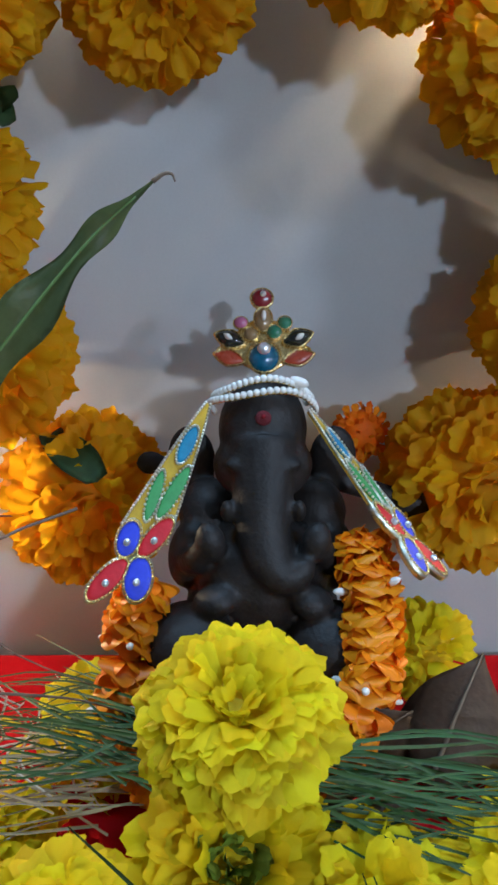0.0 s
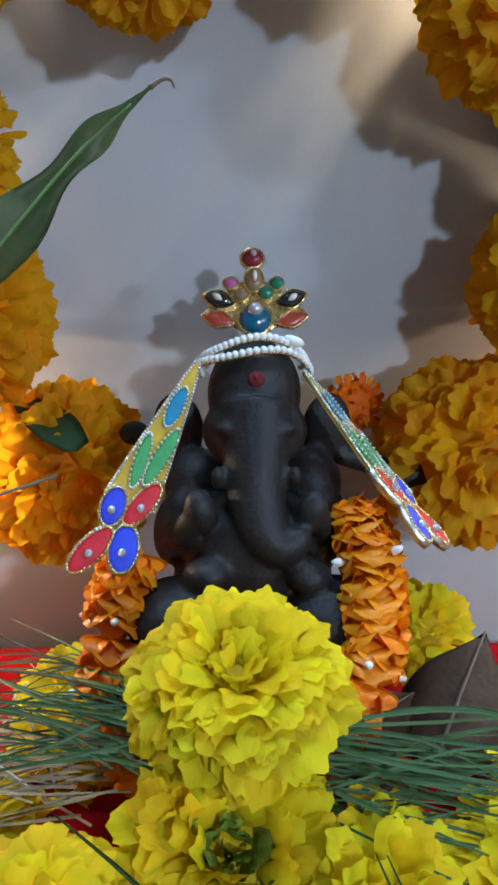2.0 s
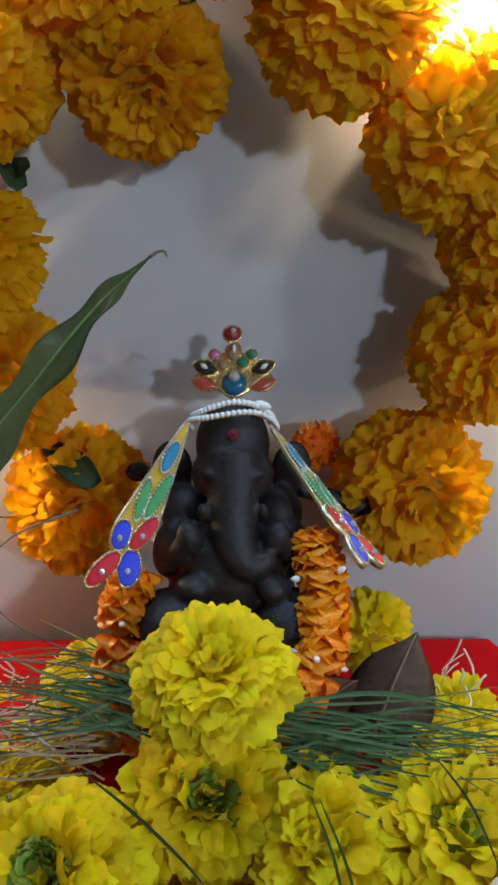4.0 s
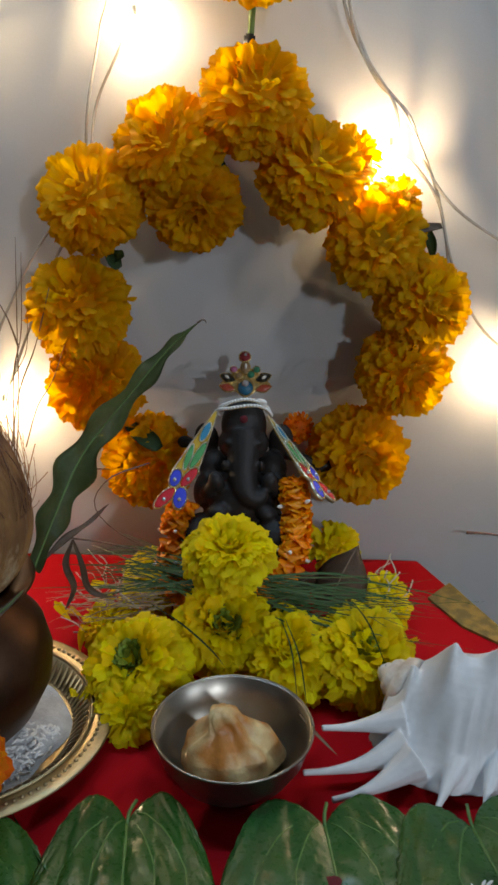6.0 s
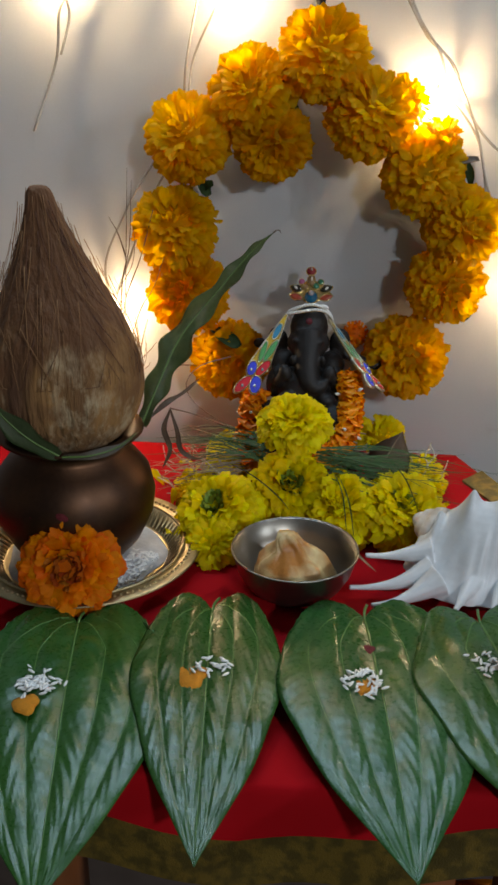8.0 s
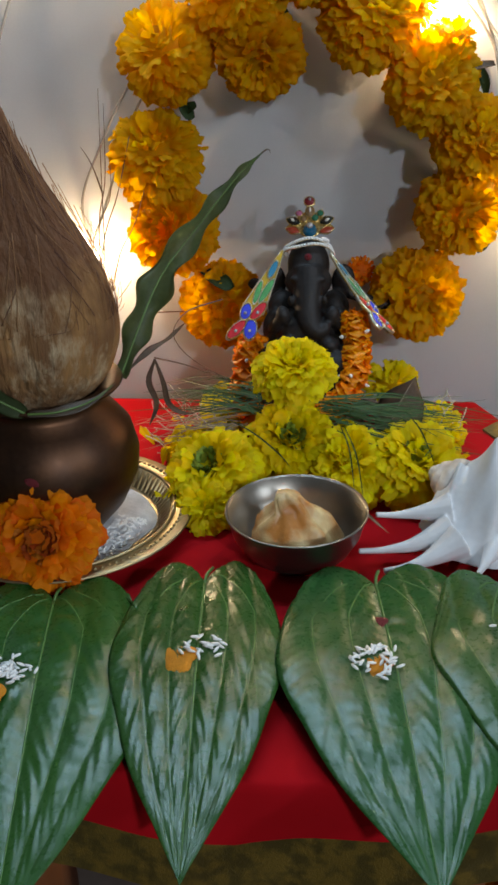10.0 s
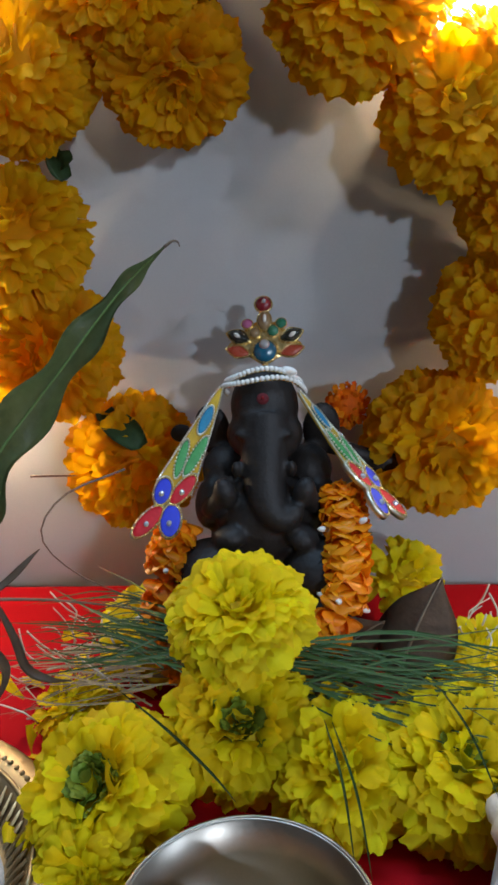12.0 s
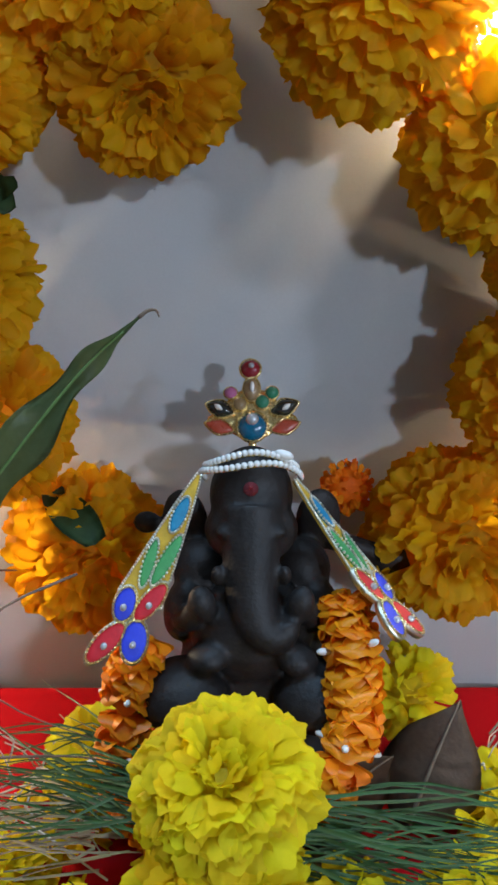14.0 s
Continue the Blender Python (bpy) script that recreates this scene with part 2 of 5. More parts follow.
def blend_husk():
    """Tan below, dark reddish-brown fibre above, with a ragged border between them."""
    t = HUSK.node_tree
    bsdf = t.nodes["Principled BSDF"]
    old = bsdf.inputs["Base Color"].links[0].from_socket
    co = t.nodes.new("ShaderNodeTexCoord")
    sep = t.nodes.new("ShaderNodeSeparateXYZ")
    t.links.new(co.outputs["Object"], sep.inputs[0])
    nz = t.nodes.new("ShaderNodeTexNoise")
    nz.inputs["Scale"].default_value, nz.inputs["Detail"].default_value = 38, 6
    t.links.new(co.outputs["Object"], nz.inputs["Vector"])
    rag = t.nodes.new("ShaderNodeMath")
    rag.operation = "MULTIPLY_ADD"
    rag.inputs[1].default_value = 0.16
    t.links.new(nz.outputs[0], rag.inputs[0])
    t.links.new(sep.outputs["Z"], rag.inputs[2])
    mr = t.nodes.new("ShaderNodeMapRange")
    mr.inputs["From Min"].default_value, mr.inputs["From Max"].default_value = 0.128, 0.168
    t.links.new(rag.outputs[0], mr.inputs[0])
    mix = t.nodes.new("ShaderNodeMix")
    mix.data_type = "RGBA"
    mix.inputs[7].default_value = (0.125, 0.048, 0.017, 1)
    t.links.new(mr.outputs[0], mix.inputs["Factor"])
    t.links.new(old, mix.inputs[6])
    # pale torn patches where the skin has come off
    pn = t.nodes.new("ShaderNodeTexNoise")
    pn.inputs["Scale"].default_value, pn.inputs["Detail"].default_value, pn.inputs["Roughness"].default_value = 26, 9, 0.72
    st = t.nodes.new("ShaderNodeMapping")
    st.inputs["Scale"].default_value = (1, 1, 0.45)
    t.links.new(co.outputs["Object"], st.inputs[0])
    t.links.new(st.outputs[0], pn.inputs["Vector"])
    pr = t.nodes.new("ShaderNodeMapRange")
    pr.inputs["From Min"].default_value, pr.inputs["From Max"].default_value, pr.inputs["To Max"].default_value = 0.54, 0.64, 0.75
    t.links.new(pn.outputs[0], pr.inputs[0])
    pale = t.nodes.new("ShaderNodeMix")
    pale.data_type = "RGBA"
    pale.inputs[7].default_value = (0.52, 0.39, 0.24, 1)
    low = t.nodes.new("ShaderNodeMath")
    low.operation = "MULTIPLY"
    keep = t.nodes.new("ShaderNodeMapRange")
    keep.inputs["To Min"].default_value, keep.inputs["To Max"].default_value = 1.0, 0.08
    t.links.new(mr.outputs[0], keep.inputs[0])
    t.links.new(pr.outputs[0], low.inputs[0])
    t.links.new(keep.outputs[0], low.inputs[1])
    t.links.new(low.outputs[0], pale.inputs["Factor"])
    t.links.new(mix.outputs[2], pale.inputs[6])
    t.links.new(pale.outputs[2], bsdf.inputs["Base Color"])


blend_husk()
FIBRE = material("coconut_fibre", (0.27, 0.125, 0.048), 0.85, vary=0.3, scale=90)
MANGO = material("mango_leaf", (0.135, 0.180, 0.085), 0.42, vary=0.2, scale=60, grain=400, bump=0.3, second=(0.085, 0.130, 0.055), translucent=0.42)
DRY_GREEN = material("dry_leaf", (0.17, 0.13, 0.10), 0.35, vary=0.3, scale=80)
GRASS = material("durva_grass", (0.030, 0.085, 0.016), 0.55, vary=0.3, scale=80, second=(0.045, 0.085, 0.020), by_object=0.5, spec=0.35)
STRAW = material("straw", (0.38, 0.29, 0.16), 0.7, vary=0.2, scale=120, by_object=0.5)
PALE_STRAW = material("pale_straw", (0.66, 0.58, 0.44), 0.7, vary=0.15, scale=120, by_object=0.3)
TWIG = material("twig", (0.20, 0.13, 0.09), 0.7, vary=0.3, scale=150, by_object=0.4)
BROWN_LEAF = material("brown_dry_leaf", (0.190, 0.118, 0.074), 0.65, vary=0.25, scale=50, grain=400, bump=0.5, second=(0.11, 0.065, 0.04))
WIRE = material("clear_wire", (0.40, 0.37, 0.33), 0.3, vary=0.1, scale=100, coat=0.3)
BLACK = material("black_plastic", (0.02, 0.02, 0.022), 0.4, vary=0.2)
MAGENTA = material("magenta_petal", (0.42, 0.012, 0.10), 0.55, vary=0.15, scale=90, grain=500, second=(0.30, 0.008, 0.06))
STEM = material("flower_stem", (0.11, 0.20, 0.05), 0.5, vary=0.2, scale=120)


def betel_material():
    """Glossy green leaf, quilted between its fine veins."""
    m = material("betel_leaf", (0.021, 0.100, 0.016), 0.29, vary=0.12, scale=30, grain=350, bump=0.0,
                 second=(0.012, 0.064, 0.011), amount=0.8, coat=0.0, by_object=0.3, spec=0.45)
    t = m.node_tree
    bsdf = t.nodes["Principled BSDF"]
    bsdf.inputs["Coat Roughness"].default_value = 0.30
    co = t.nodes.new("ShaderNodeTexCoord")
    warp = t.nodes.new("ShaderNodeTexNoise")
    warp.inputs["Scale"].default_value = 60
    mix = t.nodes.new("ShaderNodeMix")
    mix.data_type = "VECTOR"
    mix.inputs["Factor"].default_value = 0.012
    t.links.new(co.outputs["Object"], warp.inputs["Vector"])
    t.links.new(co.outputs["Object"], mix.inputs[4])
    t.links.new(warp.outputs["Color"], mix.inputs[5])
    cells = t.nodes.new("ShaderNodeTexVoronoi")
    cells.feature = "SMOOTH_F1"
    cells.inputs["Scale"].default_value = 95
    t.links.new(mix.outputs[1], cells.inputs["Vector"])
    bp = t.nodes.new("ShaderNodeBump")
    bp.inputs["Strength"].default_value, bp.inputs["Distance"].default_value = 0.06, -0.003
    t.links.new(cells.outputs["Distance"], bp.inputs["Height"])
    t.links.new(bp.outputs[0], bsdf.inputs["Normal"])
    t.links.new(bp.outputs[0], bsdf.inputs["Coat Normal"])
    return m


BETEL = betel_material()


def glow(name, colour, strength):
    m = bpy.data.materials.new(name)
    m.use_nodes = True
    b = m.node_tree.nodes["Principled BSDF"]
    b.inputs["Base Color"].default_value = (*colour, 1)
    b.inputs["Emission Color"].default_value = (*colour, 1)
    b.inputs["Emission Strength"].default_value = strength
    return m


BULB = glow("bulb_glow", (1.0, 0.82, 0.5), 30)


# ---- structure ----
def slab(name, lo, hi, mat, label="", category=""):
    bm = bmesh.new()
    c = [(a + b) / 2 for a, b in zip(lo, hi)]
    d = [b - a for a, b in zip(lo, hi)]
    bmesh.ops.create_cube(bm, size=1, matrix=Matrix.Translation(c) @ Matrix.Diagonal((*d, 1)))
    ob = part(name, bm, mat, smooth=False)
    return tagged(ob, label, category, kind="structure")


FLOOR_Z = -0.16


def back_wall():
    """White sheet over the wall, with gentle hanging folds."""
    bm = bmesh.new()
    nx, nz = 120, 60
    x0, x1, z0, z1 = -0.8, 0.8, FLOOR_Z, 1.2
    grid = []
    for j in range(nz + 1):
        row = []
        for i in range(nx + 1):
            x, z = x0 + (x1 - x0) * i / nx, z0 + (z1 - z0) * j / nz
            f = 0.0012 * noise.noise((x * 9, 0, z * 1.5)) + 0.0008 * noise.noise((x * 22, 3, z * 4))
            row.append(bm.verts.new((x, WALL_Y + f, z)))
        grid.append(row)
    for j in range(nz):
        for i in range(nx):
            bm.faces.new((grid[j][i], grid[j][i + 1], grid[j + 1][i + 1], grid[j + 1][i]))
    bmesh.ops.solidify(bm, geom=list(bm.faces), thickness=-0.004)
    return tagged(part("wall_sheet", bm, WALL), "white sheet hung flat over the wall", "sheet", kind="structure")


back_wall()
slab("wall_north", (-1.6, WALL_Y + 0.012, FLOOR_Z), (1.6, WALL_Y + 0.11, 2.2), PLASTER, "plain light plaster wall", "wall")
slab("wall_south", (-1.6, -2.6, FLOOR_Z), (1.6, -2.5, 2.2), PLASTER, "plain light plaster wall", "wall")
slab("wall_west", (-1.7, -2.6, FLOOR_Z), (-1.6, WALL_Y + 0.11, 2.2), PLASTER, "plain light plaster wall", "wall")
slab("wall_east", (1.6, -2.6, FLOOR_Z), (1.7, WALL_Y + 0.11, 2.2), PLASTER, "plain light plaster wall", "wall")
slab("floor", (-1.7, -2.6, FLOOR_Z - 0.05), (1.7, WALL_Y + 0.11, FLOOR_Z), FLOOR, "dark brown floor", "floor")
slab("ceiling", (-1.7, -2.6, 2.2), (1.7, WALL_Y + 0.11, 2.25), PLASTER, "plain light ceiling", "ceiling")


# ---- the stool and its cloth ----
OUTLINE = [(-0.34, 0.362), (0.150, 0.362), (0.192, 0.262), (0.200, -0.02), (0.185, -0.070), (0.0, -0.078), (-0.20, -0.072), (-0.34, -0.06)]


def outline_points(step=0.01):
    pts = []
    n = len(OUTLINE)
    for i in range(n):
        a, b = Vector(OUTLINE[i]), Vector(OUTLINE[(i + 1) % n])
        k = max(1, round((b - a).length / step))
        for j in range(k):
            pts.append(a.lerp(b, j / k))
    return pts


def stool_cloth():
    stool = empty("low_stool", pose(0, 0, FLOOR_Z), "low brown wooden stool under a red cloth", "stool")
    bm = bmesh.new()
    vs = [bm.verts.new((x * 0.985, (y - 0.14) * 0.985 + 0.14, -0.003 - FLOOR_Z)) for x, y in OUTLINE]
    f = bm.faces.new(vs)
    ext = bmesh.ops.extrude_face_region(bm, geom=[f])
    bmesh.ops.translate(bm, verts=[v for v in ext["geom"] if isinstance(v, bmesh.types.BMVert)], vec=(0, 0, -0.03))
    bmesh.ops.recalc_face_normals(bm, faces=bm.faces)
    part("board", bm, WOOD, stool, smooth=False)
    for x, y in ((-0.28, -0.03), (0.155, -0.03), (-0.28, 0.32), (0.13, 0.30), (0.09, -0.035), (-0.14, -0.035)):
        bm = bmesh.new()
        h = -FLOOR_Z - 0.033
        bmesh.ops.create_cube(bm, size=1, matrix=Matrix.Translation((x, y, h / 2)) @ Matrix.Diagonal((0.035, 0.03, h, 1)))
        bmesh.ops.bevel(bm, geom=bm.edges[:], offset=0.003, segments=2, affect="EDGES")
        part("leg", bm, WOOD, stool)
    # cloth: top, rounded edge and a hanging strip with a brocade border
    cloth = empty("table_cloth", pose(0, 0, 0), "red cloth with gold brocade border, spread over a stool", "cloth")
    pts = outline_points()
    n = len(pts)
    cx, cy = -0.05, 0.14
    bm = bmesh.new()
    rings = []
    scales = [0.0, 0.15, 0.3, 0.45, 0.6, 0.75, 0.88, 0.96, 0.99]
    for s in scales[1:]:
        rings.append([bm.verts.new((cx + (p.x - cx) * s, cy + (p.y - cy) * s, 0.0007 * noise.noise((p.x * s * 30, p.y * s * 30, 2)))) for p in pts])
    mid = bm.verts.new((cx, cy, 0))

    def drop(p, i):
        # the front edge hangs lowest in the middle, like a cloth's corner
        if p.y < 0:
            return 0.040 - 0.020 * min(1, abs(p.x + 0.02) / 0.14)
        return 0.012
    hang = []
    for out, frac in ((1.0, 0.0), (1.006, 0.12), (1.009, 0.4), (1.011, 0.7), (1.012, 1.0)):
        ring = []
        for i, p in enumerate(pts):
            w = 0.003 * math.sin(i * 0.55) * frac + 0.002 * math.sin(i * 0.21) * frac
            d = (Vector((p.x - cx, p.y - cy))).normalized()
            back = 0.0 if p.y > 0.355 else 1.0
            ring.append(bm.verts.new((cx + (p.x - cx) * (1 + (out - 1) * back) + d.x * w * back, cy + (p.y - cy) * (1 + (out - 1) * back) + d.y * w * back, -0.0015 - drop(p, i) * frac)))
        rings.append(ring)
        hang.append(ring)
    for i in range(n):
        bm.faces.new((mid, rings[0][i], rings[0][(i + 1) % n]))
    for a, b in zip(rings, rings[1:]):
        for i in range(n):
            j = (i + 1) % n
            bm.faces.new((a[i], a[j], b[j], b[i]))
    low = [v.co.copy() for v in rings[-1]]
    bmesh.ops.recalc_face_normals(bm, faces=bm.faces)
    part("cloth_sheet", bm, RED, cloth)
    bm = bmesh.new()
    a = [bm.verts.new(v) for v in low]
    b = [bm.verts.new(v + Vector((0, 0, -0.017))) for v in low]
    c = [bm.verts.new(v + Vector((0.002 * math.sin(i * 0.4), -0.001, -0.034))) for i, v in enumerate(low)]
    for r, s in ((a, b), (b, c)):
        for i in range(n):
            j = (i + 1) % n
            if low[i].y < 0.35 or low[j].y < 0.35:
                bm.faces.new((r[i], r[j], s[j], s[i]))
    bmesh.ops.solidify(bm, geom=list(bm.faces), thickness=0.0008)
    part("brocade_border", bm, GOLD_CLOTH, cloth, "gold brocade border with scrolls", smooth=False)
    # the border folded onto the top at the far corner
    bm = bmesh.new()
    q = [(0.148, 0.300), (0.1685, 0.322), (0.1925, 0.2625), (0.194, 0.235), (0.166, 0.262)]
    vs = [bm.verts.new((x, y, 0.0022)) for x, y in q]
    f = bm.faces.new(vs)
    e = bmesh.ops.extrude_face_region(bm, geom=[f])
    bmesh.ops.translate(bm, verts=[v for v in e["geom"] if isinstance(v, bmesh.types.BMVert)], vec=(0, 0, -0.0018))
    bmesh.ops.recalc_face_normals(bm, faces=bm.faces)
    part("brocade_corner", bm, GOLD_CLOTH, cloth, "gold brocade corner", smooth=False)


stool_cloth()


# ---- marigolds ----
def petal_mesh(mat, width, curl, ruffle, lobes, seed):
    """One petal of unit length: grows along +z, widens, curls out towards +y and ends in a scalloped, wavy rim."""
    rnd = random.Random(seed)
    bm = bmesh.new()
    nu, nv = 8, 6
    ph, ph2, cup = rnd.uniform(0, 6.28), rnd.uniform(0, 6.28), rnd.uniform(-0.25, 0.35)
    y = z = 0.0
    rows = []
    for j in range(nv + 1):
        v = j / nv
        ang = curl * v ** 1.4
        if j:
            y += math.sin(ang) / nv
            z += math.cos(ang) / nv
        w = width * (0.22 + 0.78 * math.sin(min(1, v * 1.08) * math.pi * 0.5) ** 1.3)
        rim = v ** 2.2
        row = []
        for i in range(nu + 1):
            u = 2 * i / nu - 1
            reach = rim * (0.09 * abs(math.cos(lobes * math.pi * u * 0.5 + ph)) - 0.20 * u * u - 0.05)
            lift = width * (cup * u * u * v + ruffle * rim * math.sin(ph2 + u * (2.2 + lobes * 0.8)))
            row.append(bm.verts.new((u * w, y + math.sin(ang) * reach + math.cos(ang) * lift, z + math.cos(ang) * reach - math.sin(ang) * lift)))
        rows.append(row)
    for a, b in zip(rows, rows[1:]):
        for i in range(nu):
            bm.faces.new((a[i], a[i + 1], b[i + 1], b[i]))
    me = bpy.data.meshes.new("petal")
    bm.to_mesh(me)
    bm.free()
    for p in me.polygons:
        p.use_smooth = True
    me.materials.append(mat)
    return me


def petal_set(mat, tag, width, ruffle, curls):
    """Eight petals: the first four stand up, the last four curl right over."""
    return [petal_mesh(mat, width * (0.88 + 0.08 * (k % 4)), curls[k // 4] + 0.11 * (k % 4), ruffle * (0.8 + 0.2 * (k % 3)), 2 + k % 2, tag * 50 + k) for k in range(8)]


PETALS = {"yellow": petal_set(YELLOW, 1, 0.135, 0.50, (0.45, 0.95)), "golden": petal_set(GOLDEN, 2, 0.128, 0.62, (0.30, 0.75)),
          "amber": petal_set(AMBER, 3, 0.128, 0.62, (0.30, 0.75)), "orange": petal_set(ORANGE, 4, 0.120, 0.60, (0.25, 0.70)),
          "green": petal_set(GREEN_CORE, 5, 0.15, 0.5, (0.3, 0.6)), "ember": petal_set(EMBER, 6, 0.15, 0.5, (0.3, 0.6))}
CORE_MAT = {"yellow": YELLOW, "golden": GOLDEN, "amber": AMBER, "orange": ORANGE}


def axis_frame(c, axis, spin=0.0):
    return Matrix.Translation(c) @ Vector(axis).to_track_quat("Z", "Y").to_matrix().to_4x4() @ Matrix.Rotation(spin, 4, "Z")


def marigold(c, axis, radius, kind, label, seed, count=150, depth=0.85, reach=118, green=0.0, open_flower=False, group="", size=1.0, name="marigold", centre="green"):
    """A double marigold: rings of ruffled petals round an axis. green: share of the middle taken by green florets."""
    rnd = random.Random(seed)
    flower = empty(name, axis_frame(c, axis, rnd.uniform(0, 6.28)), label, "flower", group)
    core = lathe([(0, -0.62), (0.35, -0.55), (0.58, -0.25), (0.70, 0.1), (0.58, 0.42), (0.30, 0.56), (0, 0.58)], 20)
    cs = 0.68 if kind == "yellow" else 0.92
    bmesh.ops.scale(core, vec=(radius * cs, radius * cs, radius * depth * cs), verts=core.verts)
    part("flower_core", core, CORE_MAT[kind], flower)
    bm = lathe([(0, -0.98), (0.16, -0.97), (0.26, -0.80), (0.33, -0.5), (0.2, -0.4), (0, -0.38)], 12)
    bmesh.ops.scale(bm, vec=(radius, radius, radius * depth), verts=bm.verts)
    part("calyx", bm, CALYX, flower, "green calyx")
    top = math.cos(radians(4))
    bottom = math.cos(radians(reach))
    start0, len0, lean = (0.42, 0.47, 0.34) if kind == "yellow" else (0.54, 0.40, 0.22)
    for k in range(count):
        f = (k + 0.5) / count
        theta = math.acos(max(-1, min(1, top + (bottom - top) * f))) + rnd.uniform(-0.06, 0.06)
        phi = k * 2.399963 + rnd.uniform(-0.14, 0.14)
        kindset, first = PETALS[kind], 4 if theta > 0.55 else 0
        ln = len0 * rnd.uniform(0.86, 1.14) * size
        start = start0 + rnd.uniform(-0.04, 0.04)
        wide = rnd.uniform(0.90, 1.20) * size
        if green and theta < green:
            kindset = PETALS[centre]
            ln, wide, start = 0.22 * rnd.uniform(0.8, 1.3), 0.55, 0.36
        elif open_flower and theta < green * 2.0:
            ln *= 0.85
        elif theta < 0.42:
            # the young petals in the middle are short and leave a dimple
            ln *= 0.62
            wide *= 0.72
        if kind == "yellow" and theta > 1.35:
            ln *= 1.15
        grow = theta - lean * min(1.0, theta / 0.6)
        d = Vector((math.sin(theta) * math.cos(phi), math.sin(theta) * math.sin(phi), math.cos(theta)))
        up = Vector((math.sin(grow) * math.cos(phi), math.sin(grow) * math.sin(phi), math.cos(grow)))
        out = Vector((math.cos(grow) * math.cos(phi), math.cos(grow) * math.sin(phi), -math.sin(grow)))
        rot = Matrix((out.cross(up), out, up)).transposed().to_4x4()
        tilt = Euler((rnd.uniform(-0.30, 0.30), rnd.uniform(-0.30, 0.30), rnd.uniform(-0.65, 0.65))).to_matrix().to_4x4()
        p = d * start * radius
        p.z *= depth
        ob = new("petal", kindset[first + rnd.randrange(4)])
        ob.parent = flower
        ob.matrix_local = Matrix.Translation(p) @ rot @ tilt @ Matrix.Diagonal((wide * radius, ln * radius, ln * radius * (0.35 + 0.65 * depth), 1))
    for k in range(int(60 * green)):
        # small unopened florets crowd the middle
        r, phi = 0.26 * radius * math.sqrt((k + 0.5) / (60 * green)), k * 2.4
        ob = new("floret", PETALS[centre][k % 8])
        ob.parent = flower
        ob.matrix_local = pose(r * math.cos(phi), r * math.sin(phi), 0.34 * radius * depth, rnd.uniform(-25, 25), rnd.uniform(-25, 25), math.degrees(phi) - 90) @ Matrix.Diagonal((0.5 * radius, 0.20 * radius, rnd.uniform(0.16, 0.26) * radius, 1))
    return flower


# arch of marigolds on the wall: x, z, radius, colour, axis
ARCH = [
    (0.007, 0.443, 0.036, "golden", (0.0, -0.6, 0.8)),
    (0.008, 0.352, 0.037, "golden", (0.1, -0.7, 0.7)),
    (-0.046, 0.324, 0.036, "golden", (-0.2, -0.9, 0.5)),
    (-0.032, 0.287, 0.033, "amber", (0.1, -0.9, -0.3)),
    (-0.100, 0.288, 0.036, "golden", (-0.3, -0.8, 0.4)),
    (-0.113, 0.214, 0.037, "golden", (0.1, -0.6, 0.8)),
    (-0.103, 0.160, 0.036, "amber", (-0.2, -0.8, 0.1)),
    (-0.066, 0.097, 0.035, "amber", (0.2, -0.95, 0.1)),
    (0.047, 0.308, 0.0365, "golden", (0.3, -0.7, 0.6)),
    (0.094, 0.264, 0.0350, "golden", (0.0, -0.8, 0.4)),
    (0.129, 0.222, 0.034, "golden", (0.4, -0.8, 0.2)),
    (0.120, 0.172, 0.034, "golden", (0.2, -0.9, -0.1)),
    (0.090, 0.107, 0.037, "amber", (0.1, -0.95, 0.1)),
]
for i, (x, z, r, kind, ax) in enumerate(ARCH):
    marigold((x, WALL_Y - r * 1.02, z), ax, r * 1.12, kind, "%s marigold head in an arch hung on the wall" % {"golden": "golden yellow", "amber": "amber yellow"}[kind], 100 + i,
             count=272, depth=0.95, reach=150, size=1.0, group="marigold arch")
marigold((0.106, WALL_Y - 0.028, 0.291), (0.2, -0.5, 0.8), 0.022, "amber", "small orange marigold glowing beside a fairy bulb", 131, count=90, reach=140, group="marigold arch")
marigold((0.073, WALL_Y - 0.026, 0.318), (0.3, -0.6, 0.7), 0.025, "golden", "small golden marigold tuft in the arch", 132, count=80, reach=120, group="marigold arch")
marigold((0.046, WALL_Y - 0.026, 0.123), (0.1, -0.9, 0.3), 0.014, "orange", "small orange flower tucked behind the statue", 133, count=50, reach=120)

# yellow heads heaped before the statue
marigold((-0.003, 0.204, 0.0905), (0.02, -0.34, 0.94), 0.0365, "yellow", "large lemon-yellow marigold resting on the statue's lap", 201, count=290, depth=0.52, reach=98, size=1.0)
marigold((-0.004, 0.204, 0.035), (0.05, -0.62, 0.78), 0.0401, "yellow", "open yellow marigold with green centre", 202, count=230, depth=0.7, reach=110, green=0.36, open_flower=True, size=0.95)
marigold((-0.058, 0.176, 0.024), (-0.25, -0.45, 0.85), 0.0437, "yellow", "open yellow marigold with green centre on the cloth", 203, count=230, depth=0.7, reach=112, green=0.40, open_flower=True, size=0.95)
marigold((0.037, 0.190, 0.024), (-0.1, -0.5, 0.85), 0.0389, "yellow", "full yellow marigold in the heap", 204, count=230, depth=0.8, reach=118, size=0.95)
marigold((0.084, 0.190, 0.024), (0.25, -0.4, 0.9), 0.0437, "yellow", "full yellow marigold in the heap", 205, count=230, depth=0.75, reach=118, green=0.16, size=0.95)
